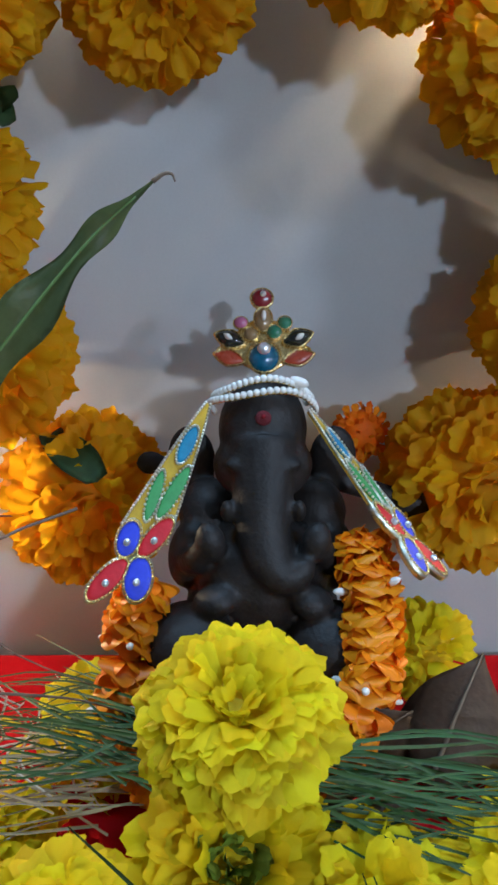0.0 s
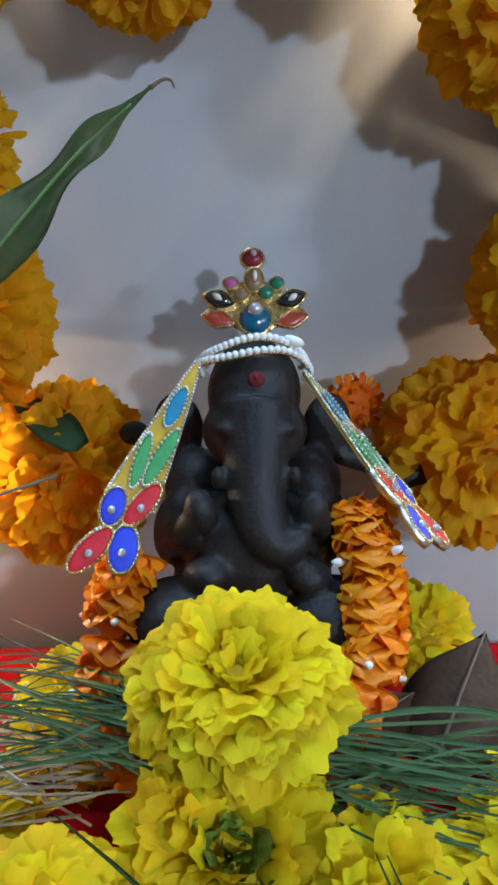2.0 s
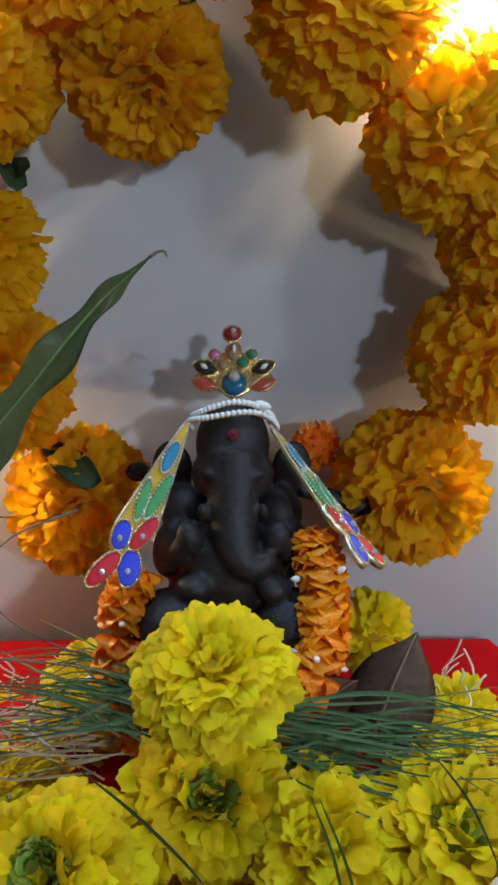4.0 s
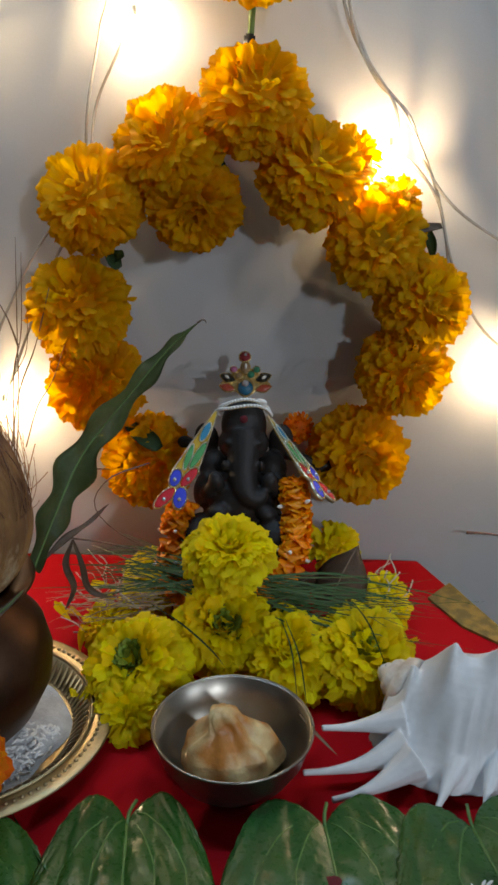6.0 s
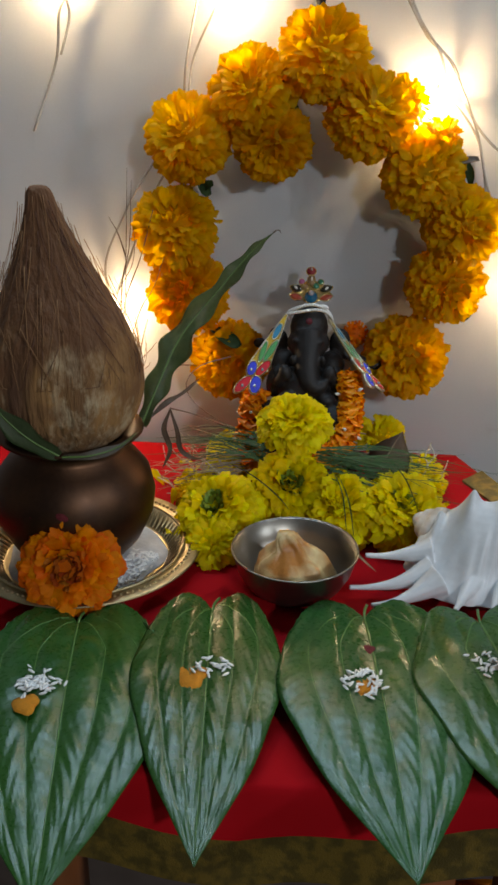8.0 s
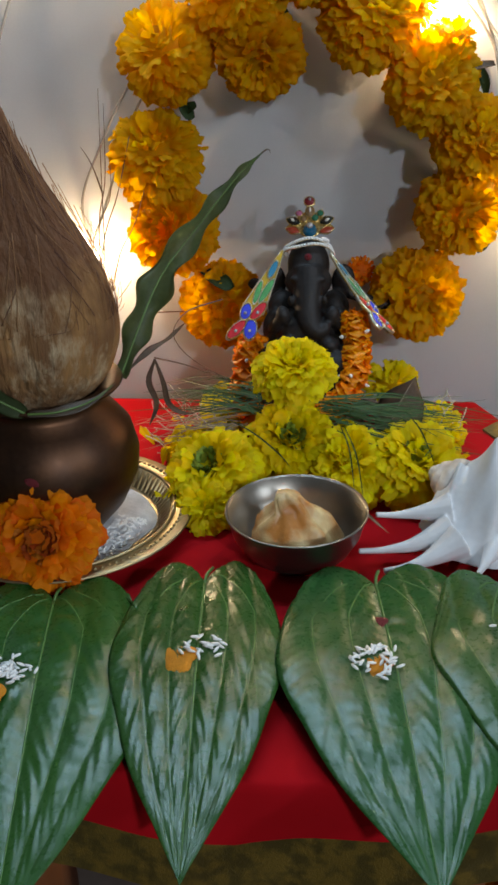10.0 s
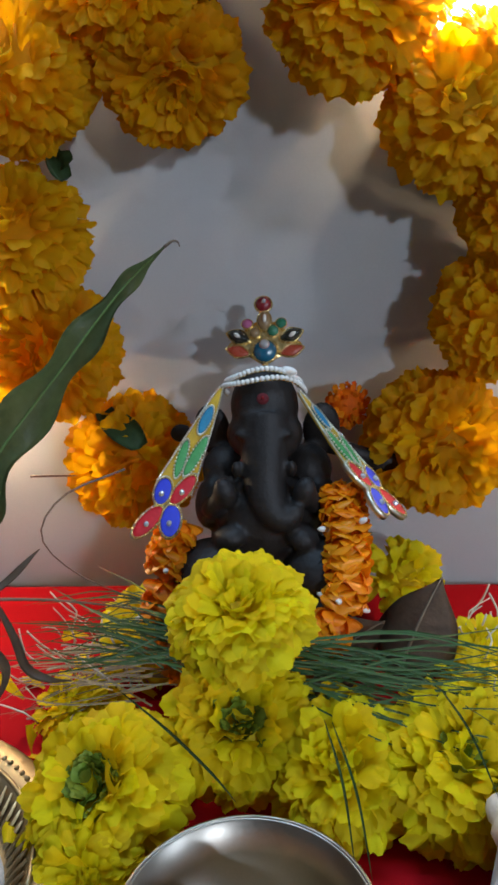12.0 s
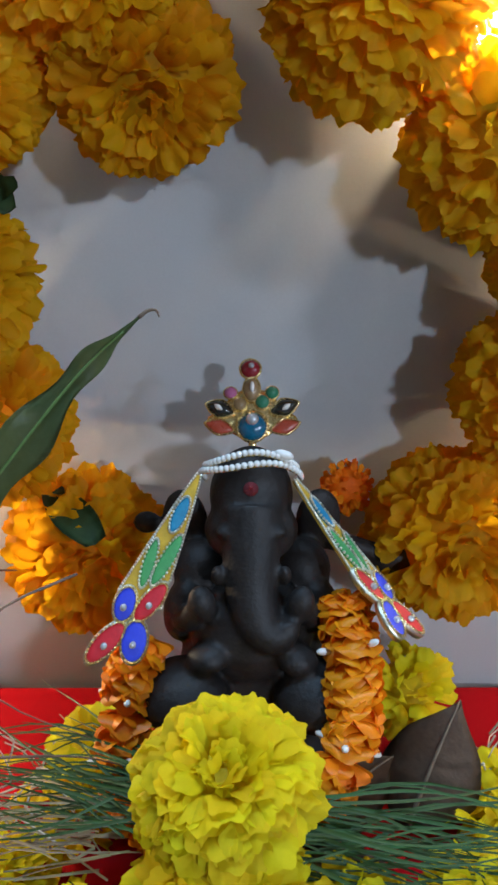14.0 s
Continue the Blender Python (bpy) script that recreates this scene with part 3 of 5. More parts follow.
marigold((-0.060, 0.146, 0.014), (-0.2, -0.8, 0.5), 0.0264, "yellow", "small yellow marigold at the foot of the heap", 206, count=100, depth=0.8, reach=120)
marigold((0.073, 0.316, 0.034), (0.2, -0.6, 0.75), 0.0286, "yellow", "yellow marigold beside the brown leaf", 207, count=60, depth=0.8, reach=100, size=0.95)
marigold((-0.058, 0.283, 0.024), (-0.3, -0.4, 0.8), 0.0325, "yellow", "yellow marigold under the grass bundle", 208, count=90, depth=0.8, reach=110, size=0.95)
marigold((0.108, 0.270, 0.016), (0.3, -0.3, 0.9), 0.0288, "yellow", "yellow marigold at the edge of the heap", 209, count=90, depth=0.75, reach=110, size=0.95)
marigold((-0.088, 0.235, 0.013), (-0.5, -0.2, 0.8), 0.0238, "yellow", "small yellow marigold on the red cloth", 210, count=80, depth=0.75, reach=110, size=0.95)
marigold((-0.148, 0.072, 0.034), (0.05, -0.90, 0.42), 0.0435, "orange", "deep orange marigold leaning on the brass plate", 220, count=240, depth=0.50, reach=108, size=1.0, green=0.42, open_flower=True, centre="ember")


# ---- statue ----
def statue():
    bm = bmesh.new()
    blob(bm, (0.005, 0.305, 0.138), (0.0165, 0.016, 0.0200))           # head
    blob(bm, (0.005, 0.298, 0.127), (0.0185, 0.014, 0.0140))           # cheeks
    for s in (-1, 1):
        blob(bm, (0.005 + s * 0.027, 0.315, 0.122), (0.010, 0.004, 0.014), (0, 0, s * 15))   # ears
        blob(bm, (0.005 + s * 0.0095, 0.2865, 0.1320), (0.0042, 0.0030, 0.0024))              # brows
        blob(bm, (0.005 + s * 0.0128, 0.2810, 0.1165), (0.0026, 0.0034, 0.0052), (25, 0, 0))  # tusks
        blob(bm, (0.005 + s * 0.020, 0.304, 0.105), (0.012, 0.013, 0.013))                    # shoulders
        blob(bm, (0.005 + s * 0.027, 0.295, 0.092), (0.0085, 0.010, 0.016), (15, s * -10, 0)) # arms
        blob(bm, (0.005 + s * 0.0185, 0.277, 0.1065), (0.0055, 0.0055, 0.0078), (0, s * 12, 0))  # raised hands
        tube(bm, smooth_path([(0.005 + s * 0.028, 0.292, 0.090), (0.005 + s * 0.025, 0.282, 0.096), (0.005 + s * 0.019, 0.277, 0.105)], 6), 0.0048, 10)
        blob(bm, (0.005 + s * 0.017, 0.271, 0.086), (0.0085, 0.0080, 0.0060), (0, s * 18, 0)) # lower hands
        blob(bm, (0.005 + s * 0.026, 0.270, 0.070), (0.0180, 0.0180, 0.0135), (0, 0, s * 25)) # knees
    blob(bm, (-0.038, 0.318, 0.119), (0.006, 0.004, 0.005))
    blob(bm, (0.064, 0.318, 0.100), (0.012, 0.006, 0.009), (0, 30, 0))
    tube(bm, smooth_path([(0.036, 0.316, 0.112), (0.052, 0.318, 0.106), (0.064, 0.318, 0.100)], 6), 0.0045, 8)
    blob(bm, (0.005, 0.290, 0.086), (0.0250, 0.0220, 0.0240))          # belly
    blob(bm, (0.005, 0.294, 0.066), (0.0300, 0.0240, 0.0300))
    blob(bm, (0.005, 0.290, 0.035), (0.040, 0.030, 0.018))             # seat
    pts = smooth_path([(0.005, 0.297, 0.137), (0.005, 0.2880, 0.122), (0.0050, 0.2810, 0.110), (0.0075, 0.2740, 0.1005), (0.0130, 0.2710, 0.0960), (0.0180, 0.2715, 0.0985), (0.0180, 0.2725, 0.1025)], 28)
    tube(bm, pts, [0.0124 - 0.0086 * (k / 27) ** 1.15 for k in range(28)], 14)
    ob = part("statue", bm, STONE)
    md = ob.modifiers.new("fuse", "REMESH")
    md.mode, md.voxel_size, md.use_smooth_shade = "VOXEL", 0.0010, True
    sm = ob.modifiers.new("soften", "SMOOTH")
    sm.factor, sm.iterations = 0.6, 12
    # plinth reaches the cloth
    tagged(ob, "black stone seated statue behind a heap of marigolds", "statue")
    plinth = lathe([(0, 0.0), (0.046, 0.0), (0.046, 0.014), (0.042, 0.020), (0, 0.020)], 40)
    pl = part("plinth", plinth, STONE)
    pl.location = (0.005, 0.296, 0.0005)
    tagged(pl, "dark stone plinth under the statue", "plinth")


statue()


# ---- ornaments of the statue ----
CROWN_AT = Vector((0.0055, 0.318, 0.161))
CROWN_X, CROWN_Y = Vector((1, 0, 0)), Vector((0, 0.6, 0.8))
CROWN_N = CROWN_X.cross(CROWN_Y)
CROWN_M = Matrix((CROWN_X, CROWN_Y, CROWN_N)).transposed().to_4x4()
CROWN_M.translation = CROWN_AT
MM = 0.00023


def gem(parent, name, mat, a, b, ra, rb, h, turn=0.0, lift=0.0, label="", point=False):
    """A domed stone; point: pulled out to a marquise shape."""
    bm = bmesh.new()
    bmesh.ops.create_uvsphere(bm, u_segments=20, v_segments=10, radius=1)
    for v in bm.verts:
        if point:
            k = max(0.0, 1 - abs(v.co.x)) ** 0.35
            v.co.y *= k
        v.co.z = max(v.co.z, -0.3)
    m = Matrix.Translation((a, b, lift)) @ Matrix.Rotation(turn, 4, "Z") @ Matrix.Diagonal((ra, rb, h, 1))
    bmesh.ops.transform(bm, matrix=m, verts=bm.verts)
    return part(name, bm, mat, parent, label)


def setting(parent, a, b, ra, rb, turn=0.0, lift=0.0, beads=18, r=0.00045, mat=None, name="setting", point=False):
    """A ring of tiny beads round a stone."""
    bm = bmesh.new()
    for k in range(beads):
        t = 2 * math.pi * k / beads
        x, y = ra * math.cos(t), rb * math.sin(t)
        if point:
            y *= max(0.15, 1 - abs(math.cos(t))) ** 0.35
        p = Matrix.Translation((a, b, lift)) @ Matrix.Rotation(turn, 4, "Z") @ Vector((x, y, 0))
        blob(bm, p, (r, r, r), seg=6)
    return part(name, bm, mat or GILT, parent)


def crown():
    c = empty("crown_ornament", CROWN_M, "gilt crown ornament set with coloured stones on the statue", "crown")
    stones = [
        ("red_stone", GEM_RED, -3, 103, 17, 16, 0, False), ("brown_stone", GEM_BROWN, -1, 66, 14, 20, 0, False),
        ("pink_stone", GEM_PINK, -37, 60, 11, 10, 0, False), ("green_stone", GEM_GREEN, 34, 60, 11, 11, 0, False),
        ("green_stone", GEM_GREEN, 17, 44, 12, 12, 0, False), ("brown_stone", GEM_BROWN, -21, 40, 11, 11, 0, False),
        ("black_stone_gem", GEM_BLACK, -55, 32, 24, 14, -0.35, True), ("black_stone_gem", GEM_BLACK, 55, 34, 24, 14, 0.35, True),
        ("coral_inlay", ENAMEL_CORAL, -56, 0, 24, 12, -0.28, True), ("coral_inlay", ENAMEL_CORAL, 56, 0, 24, 12, 0.28, True),
        ("blue_stone", GEM_BLUE, 0, 0, 24, 24, 0, False),
    ]
    for name, mat, a, b, ra, rb, turn, point in stones:
        flat = mat is ENAMEL_CORAL
        stone = gem(c, name, mat, a * MM, b * MM, ra * MM, rb * MM, (0.0010 if flat else 0.5 * min(ra, rb) * MM + 0.0008), turn, 0.0012, point=point)
        bm = lathe([(0, -0.6), (1.16, -0.6), (1.18, 0.2), (1.08, 0.5), (1.0, 0.45), (0.96, 0.0), (0, 0.0)], 28)
        for v in bm.verts:
            if point:
                v.co.y *= max(0.12, 1.25 - abs(v.co.x)) ** 0.35
        bmesh.ops.transform(bm, matrix=Matrix.Translation((a * MM, b * MM, 0.0010)) @ Matrix.Rotation(turn, 4, "Z") @ Matrix.Diagonal((ra * MM, rb * MM, 0.0018, 1)), verts=bm.verts)
        part("setting", bm, GILT, stone)
    gem(c, "clear_stone", GEM_CLEAR, 0, 9 * MM, 11 * MM, 11 * MM, 0.0022, 0, 0.0052)
    for a in (-62, 62):
        gem(c, "pearl_inlay", PEARL, (a * 0.93) * MM, 32 * MM, 9 * MM, 5 * MM, 0.0016, -0.6 if a < 0 else 0.6, 0.0036, point=True)
    gem(c, "pearl_inlay", PEARL, 0, 68 * MM, 4 * MM, 9 * MM, 0.0016, 0, 0.0038)
    # tiny pale dome stands in for the highlight on the top red stone
    gem(c, "red_stone_glint", GEM_CLEAR, -1 * MM, 105 * MM, 5 * MM, 5 * MM, 0.0014, 0, 0.0040)
    setting(c, 0, 0, 28 * MM, 28 * MM, 0, 0.0022, 26, 0.0004, name="bead_ring")
    # back plate and struts
    bm = bmesh.new()
    blob(bm, (0, 24 * MM, -0.0004), (52 * MM, 46 * MM, 0.0010))
    blob(bm, (-1 * MM, 78 * MM, -0.0004), (9 * MM, 32 * MM, 0.0010))
    for sgn in (-1, 1):
        blob(bm, (sgn * 48 * MM, 14 * MM, -0.0004), (30 * MM, 14 * MM, 0.0009))
    part("back_plate", bm, GILT, c)
    bm = bmesh.new()
    tube(bm, smooth_path([(0, -20 * MM, 0), (0, -44 * MM, -0.001), (0, -62 * MM, -0.004)], 6), 0.0016, 8)
    part("support", bm, GILT, c)


crown()


def headband():
    h = empty("pearl_headband", pose(0.005, 0.305, 0.1555), "two-strand white pearl band round the statue's head", "headband")
    bm = bmesh.new()
    blob(bm, (0, 0, 0), (0.0013, 0.0013, 0.0013), seg=10)
    me = bpy.data.meshes.new("pearl")
    bm.to_mesh(me)
    bm.free()
    for p in me.polygons:
        p.use_smooth = True
    me.materials.append(PEARL)
    for strand, (lift, r) in enumerate(((0.0, 0.0192), (0.0036, 0.0175))):
        n = 33
        pts = []
        for k in range(n):
            a = radians(-112 + 224 * k / (n - 1))
            p = Vector((r * math.sin(a), -0.0125 * math.cos(a) * (r / 0.02), lift + 0.0012 - 0.0125 * (1 - math.cos(a)) * 0.8 + 0.001 * math.sin(3 * a + strand)))
            pts.append(p)
            ob = new("pearl", me)
            ob.parent = h
            ob.matrix_local = Matrix.Translation(p)
        bm = bmesh.new()
        tube(bm, [p + Vector((0, 0.0004, -0.0010)) for p in pts], 0.0008, 6)
        part("gilt_wire", bm, GILT, h)
    bm = bmesh.new()
    blob(bm, (0.0125, -0.0085, 0.0035), (0.0038, 0.0016, 0.0018), (0, 20, 0), 10)
    part("white_clasp", bm, WHITE_BUD, h)


headband()

bm = bmesh.new()
blob(bm, (0.005, 0.2912, 0.1475), (0.0029, 0.0012, 0.0027), (-25, 0, 0), 14)
tagged(part("forehead_mark", bm, KUMKUM), "dark red powder mark on the statue's forehead", "powder mark")
bm = bmesh.new()
blob(bm, (0.005, 0.2900, 0.1485), (0.0009, 0.0006, 0.0009), (0, 0, 0), 8)
tagged(part("forehead_bead", bm, GEM_RED), "tiny red bead on the statue's forehead", "bead")


def wing(top, tip, turn, flip, label, slim=1.0):
    """A flat jewelled pendant: tapered gold body, enamel leaves and four lobes with stones."""
    top, tip = Vector(top), Vector(tip)
    S = (tip - top).normalized()
    eye = Vector((0, 0, 0.256)) - top
    N = (eye - S * eye.dot(S)).normalized()
    N = Matrix.Rotation(turn, 3, S) @ N
    W = S.cross(N) if not flip else N.cross(S)
    k = (tip - top).length / 347.0
    m = Matrix((W * slim, S, N)).transposed().to_4x4()
    m.translation = top
    o = empty("ear_pendant", m, label, "pendant", "ear pendants")

    def plate(name, outline, mat, z0, z1):
        bm = bmesh.new()
        vs = [bm.verts.new((w * k, s * k, z0)) for w, s in outline]
        f = bm.faces.new(vs)
        e = bmesh.ops.extrude_face_region(bm, geom=[f])
        bmesh.ops.translate(bm, verts=[v for v in e["geom"] if isinstance(v, bmesh.types.BMVert)], vec=(0, 0, z1 - z0))
        bmesh.ops.recalc_face_normals(bm, faces=bm.faces)
        return part(name, bm, mat, o, smooth=False)

    body = [(12 + math.copysign(1, sd) * (3 + 42 * (q / 240) ** 0.85) + (2 if sd > 0 else -2), q) for sd in (1, -1) for q in (range(0, 241, 30) if sd > 0 else range(240, -1, -30))]
    plate("gold_body", body, ENAMEL_YELLOW, 0.0, 0.0012)
    lobes = [
        ("blue_lobe", ENAMEL_BLUE, 258, 35, 30, 21, 0.2, True), ("red_lobe", ENAMEL_RED, 237, -10, 40, 18, -0.33, True),
        ("red_lobe", ENAMEL_RED, 331, 37, 44, 20, -0.40, True), ("blue_lobe", ENAMEL_BLUE, 309, -14, 36, 25, 0.40, True),
        ("green_leaf", ENAMEL_GREEN, 177, 27, 44, 12, 0.16, False), ("green_leaf", ENAMEL_GREEN, 159, -3, 50, 14, -0.12, False),
        ("teal_leaf", ENAMEL_TEAL, 78, 13, 34, 14, 0.0, False),
    ]
    for name, mat, s, w, ls, lw, ang, stone in lobes:
        wv = w
        bm = lathe([(0, 0.30), (0.7, 0.28), (0.95, 0.20), (1.0, 0.0), (1.0, -0.8), (0, -0.8)], 24)
        h = 0.0014
        mm = Matrix.Translation((wv * k, s * k, 0.0018)) @ Matrix.Rotation(ang, 4, "Z") @ Matrix.Diagonal((lw * k, ls * k, h, 1))
        bmesh.ops.transform(bm, matrix=mm, verts=bm.verts)
        lobe = part(name, bm, mat, o)
        ring = bmesh.new()
        n = int(14 + (ls + lw) * 0.32)
        for q in range(n):
            t = 2 * math.pi * q / n
            p = mm @ Vector((1.03 * math.cos(t), 1.03 * math.sin(t), 0.3))
            blob(ring, p, (0.00062, 0.00062, 0.00058), seg=6)
        part("beaded_edge", ring, SILVERY if not stone else GILT, lobe)
        if stone:
            base = lathe([(0, 0.2), (1.25, 0.1), (1.25, -2.0), (0, -2.0)], 20)
            bmesh.ops.transform(base, matrix=mm @ Matrix.Diagonal((0.95, 0.95, 0.9, 1)), verts=base.verts)
            part("lobe_back", base, SILVERY, lobe)
            gem(lobe, "clear_stone", GEM_CLEAR, wv * k, (s + 6) * k, 7.5 * k, 7.5 * k, 0.0016, 0, 0.0027)
    edge = bmesh.new()
    side_a = smooth_path([(w * k, s * k, 0.0012) for w, s in body[:9]], 44)
    side_b = smooth_path([(w * k, s * k, 0.0012) for w, s in body[9:]], 44)
    for p in side_a + side_b:
        blob(edge, p, (0.00070, 0.00070, 0.00065), seg=6)
    part("beaded_border", edge, SILVERY, o, "silver beaded border")


wing((-0.0125, 0.296, 0.150), (-0.0435, 0.261, 0.094), 0.0, False, "gold pendant with blue, red and green enamel, facing the front", 0.86)
wing((0.0200, 0.2965, 0.1475), (0.0612, 0.2690, 0.0985), radians(-69), True, "gold pendant with blue, red and green enamel, turned edge-on")


def satin_garland():
    g = empty("satin_garland", pose(0.005, 0.28, 0.02), "orange satin ribbon garland with white buds round the statue", "garland")
    base = Matrix.Translation((0.005, 0.28, 0.02)).inverted()
    meshes = []
    for q in range(4):
        bm = bmesh.new()
        rows = []
        rnd = random.Random(70 + q)
        ph = rnd.uniform(0, 6)
        for j in range(6):
            v = j / 5
            row = []
            for i in range(7):
                u = 2 * i / 6 - 1
                w = math.sin(math.pi * (0.12 + 0.80 * v)) ** 0.6
                row.append(bm.verts.new((u * 0.0092 * w, 0.0030 + 0.0092 * v - 0.002 * u * u * v, 0.0022 * math.sin(v * 2.6 + 0.4) + 0.0009 * math.sin(u * 3 + ph) * v)))
            rows.append(row)
        for a, b in zip(rows, rows[1:]):
            for i in range(6):
                bm.faces.new((a[i], a[i + 1], b[i + 1], b[i]))
        me = bpy.data.meshes.new("ribbon_petal")
        bm.to_mesh(me)
        bm.free()
        for p in me.polygons:
            p.use_smooth = True
        me.materials.append(SATIN)
        meshes.append(me)
    path = smooth_path([(-0.036, 0.277, 0.093), (-0.041, 0.266, 0.074), (-0.043, 0.252, 0.050), (-0.030, 0.240, 0.036), (0.0, 0.236, 0.032), (0.028, 0.238, 0.050),
                        (0.0405, 0.246, 0.068), (0.0425, 0.262, 0.086), (0.0410, 0.275, 0.097), (0.0395, 0.287, 0.105)], 60)
    rnd = random.Random(9)
    buds = (7, 12, 39, 49)
    for i, p in enumerate(path):
        d = (path[min(i + 1, len(path) - 1)] - path[max(0, i - 1)]).normalized()
        if d.z < 0:
            d = -d
        m = base @ Matrix.Translation(p) @ d.to_track_quat("Z", "Y").to_matrix().to_4x4()
        if i in buds:
            for k in range(3):
                a = 2 * math.pi * k / 3 + rnd.uniform(-0.3, 0.3)
                bm = bmesh.new()
                blob(bm, (0.0105, 0, 0), (0.0032, 0.0014, 0.0014), seg=8)
                ob = part("white_bud", bm, WHITE_BUD, g)
                ob.matrix_local = m @ Matrix.Rotation(a, 4, "Z")
            continue
        for k in range(6):
            ob = new("ribbon_petal", meshes[rnd.randrange(4)])
            ob.parent = g
            ob.matrix_local = m @ Matrix.Rotation(2 * math.pi * k / 6 + i * 0.55 + rnd.uniform(-0.15, 0.15), 4, "Z") @ Matrix.Rotation(rnd.uniform(-1.05, -0.55), 4, "X") @ Matrix.Scale(rnd.uniform(0.92, 1.12), 4)
    bm = bmesh.new()
    tube(bm, [base @ p for p in path], 0.004, 8)
    part("cord", bm, SATIN, g)


satin_garland()

# ---- grass, dry leaves and loose petals in the heap ----
def grass_bundle(starts, ends, count, sag, seed, label, mat=None, width=0.00052):
    rnd = random.Random(seed)
    a0, a1, b0, b1 = [Vector(v) for v in (*starts, *ends)]
    g = empty("grass_bundle", Matrix.Translation((a0 + b0) / 2), label, "grass", "grass bundles")
    inv = Matrix.Translation(-(a0 + b0) / 2)
    for k in range(count):
        f, h = rnd.random(), rnd.random()
        a = a0.lerp(a1, f) + Vector((rnd.gauss(0, 0.007), rnd.gauss(0, 0.007), rnd.gauss(0, 0.003)))
        b = b0.lerp(b1, min(1, max(0, 0.6 * f + 0.4 * h))) + Vector((rnd.gauss(0, 0.018), rnd.gauss(0, 0.013), rnd.gauss(0, 0.006)))
        mid = a.lerp(b, 0.5) + Vector((0, rnd.gauss(0, 0.007), sag + rnd.gauss(0, 0.004)))
        pts = [inv @ p for p in smooth_path([a, mid, b], 9)]
        bm = bmesh.new()
        w = width * rnd.uniform(0.5, 1.5)
        ribbon(bm, pts, [w * (1 - 0.85 * (i / 8) ** 2) for i in range(9)], (rnd.gauss(0, 0.4), -0.6, 0.8), fold=0.4, cross=2)
        part("blade", bm, mat or GRASS, g)


grass_bundle(((0.018, 0.222, 0.058), (0.024, 0.205, 0.044)), ((0.106, 0.226, 0.054), (0.112, 0.192, 0.032)), 60, 0.002, 21, "dark green durva grass bundle across the flowers")
grass_bundle(((-0.022, 0.236, 0.062), (-0.026, 0.226, 0.046)), ((-0.092, 0.272, 0.050), (-0.098, 0.250, 0.036)), 52, 0.006, 22, "dark green durva grass bundle beside the statue")
grass_bundle(((-0.040, 0.240, 0.046), (-0.050, 0.230, 0.034)), ((-0.112, 0.262, 0.026), (-0.104, 0.232, 0.016)), 30, 0.004, 23, "loose dry grass stems over the flowers", STRAW, 0.0005)


def strand(name, pts, r, mat, label, category, n=14, group=""):
    bm = bmesh.new()
    p = smooth_path(pts, n)
    tube(bm, p, [r * (1 - 0.7 * i / (n - 1)) for i in range(n)], 6)
    return tagged(part(name, bm, mat), label, category, group)


def blade(name, pts, w, mat, label, category, up=(0, -0.6, 0.8), n=16, wave=0.0, waves=0, fold=0.3, taper=1.6, group=""):
    bm = bmesh.new()
    p = smooth_path(pts, n)
    ws = [w * max(0.06, math.sin(math.pi * min(1, 0.08 + 0.92 * i / (n - 1))) ** 0.8) if taper else w for i in range(n)]
    ribbon(bm, p, ws, up, fold=fold, wave=wave, waves=waves, cross=4, thick=0.0003)
    return tagged(part(name, bm, mat), label, category, group)


# single grass stems lying over the yellow heads
blade("durva_grass", [(-0.052, 0.196, 0.058), (-0.030, 0.176, 0.056), (-0.012, 0.162, 0.048), (-0.003, 0.156, 0.040)], 0.0006, GRASS, "single green grass stem lying over the marigolds", "grass")
blade("durva_grass", [(0.030, 0.176, 0.062), (0.036, 0.150, 0.056), (0.040, 0.134, 0.030)], 0.0005, GRASS, "single green grass stem bent over a marigold", "grass")
blade("durva_grass", [(0.033, 0.176, 0.061), (0.041, 0.152, 0.050), (0.046, 0.136, 0.024)], 0.0005, GRASS, "single green grass stem bent over a marigold", "grass")
blade("durva_grass", [(0.075, 0.190, 0.066), (0.084, 0.172, 0.060), (0.094, 0.156, 0.040)], 0.0005, GRASS, "single green grass stem bent over a marigold", "grass")
blade("durva_grass", [(0.040, 0.128, 0.030), (0.048, 0.112, 0.030), (0.060, 0.098, 0.026)], 0.0010, STRAW, "dry stem between bowl and shell", "grass")


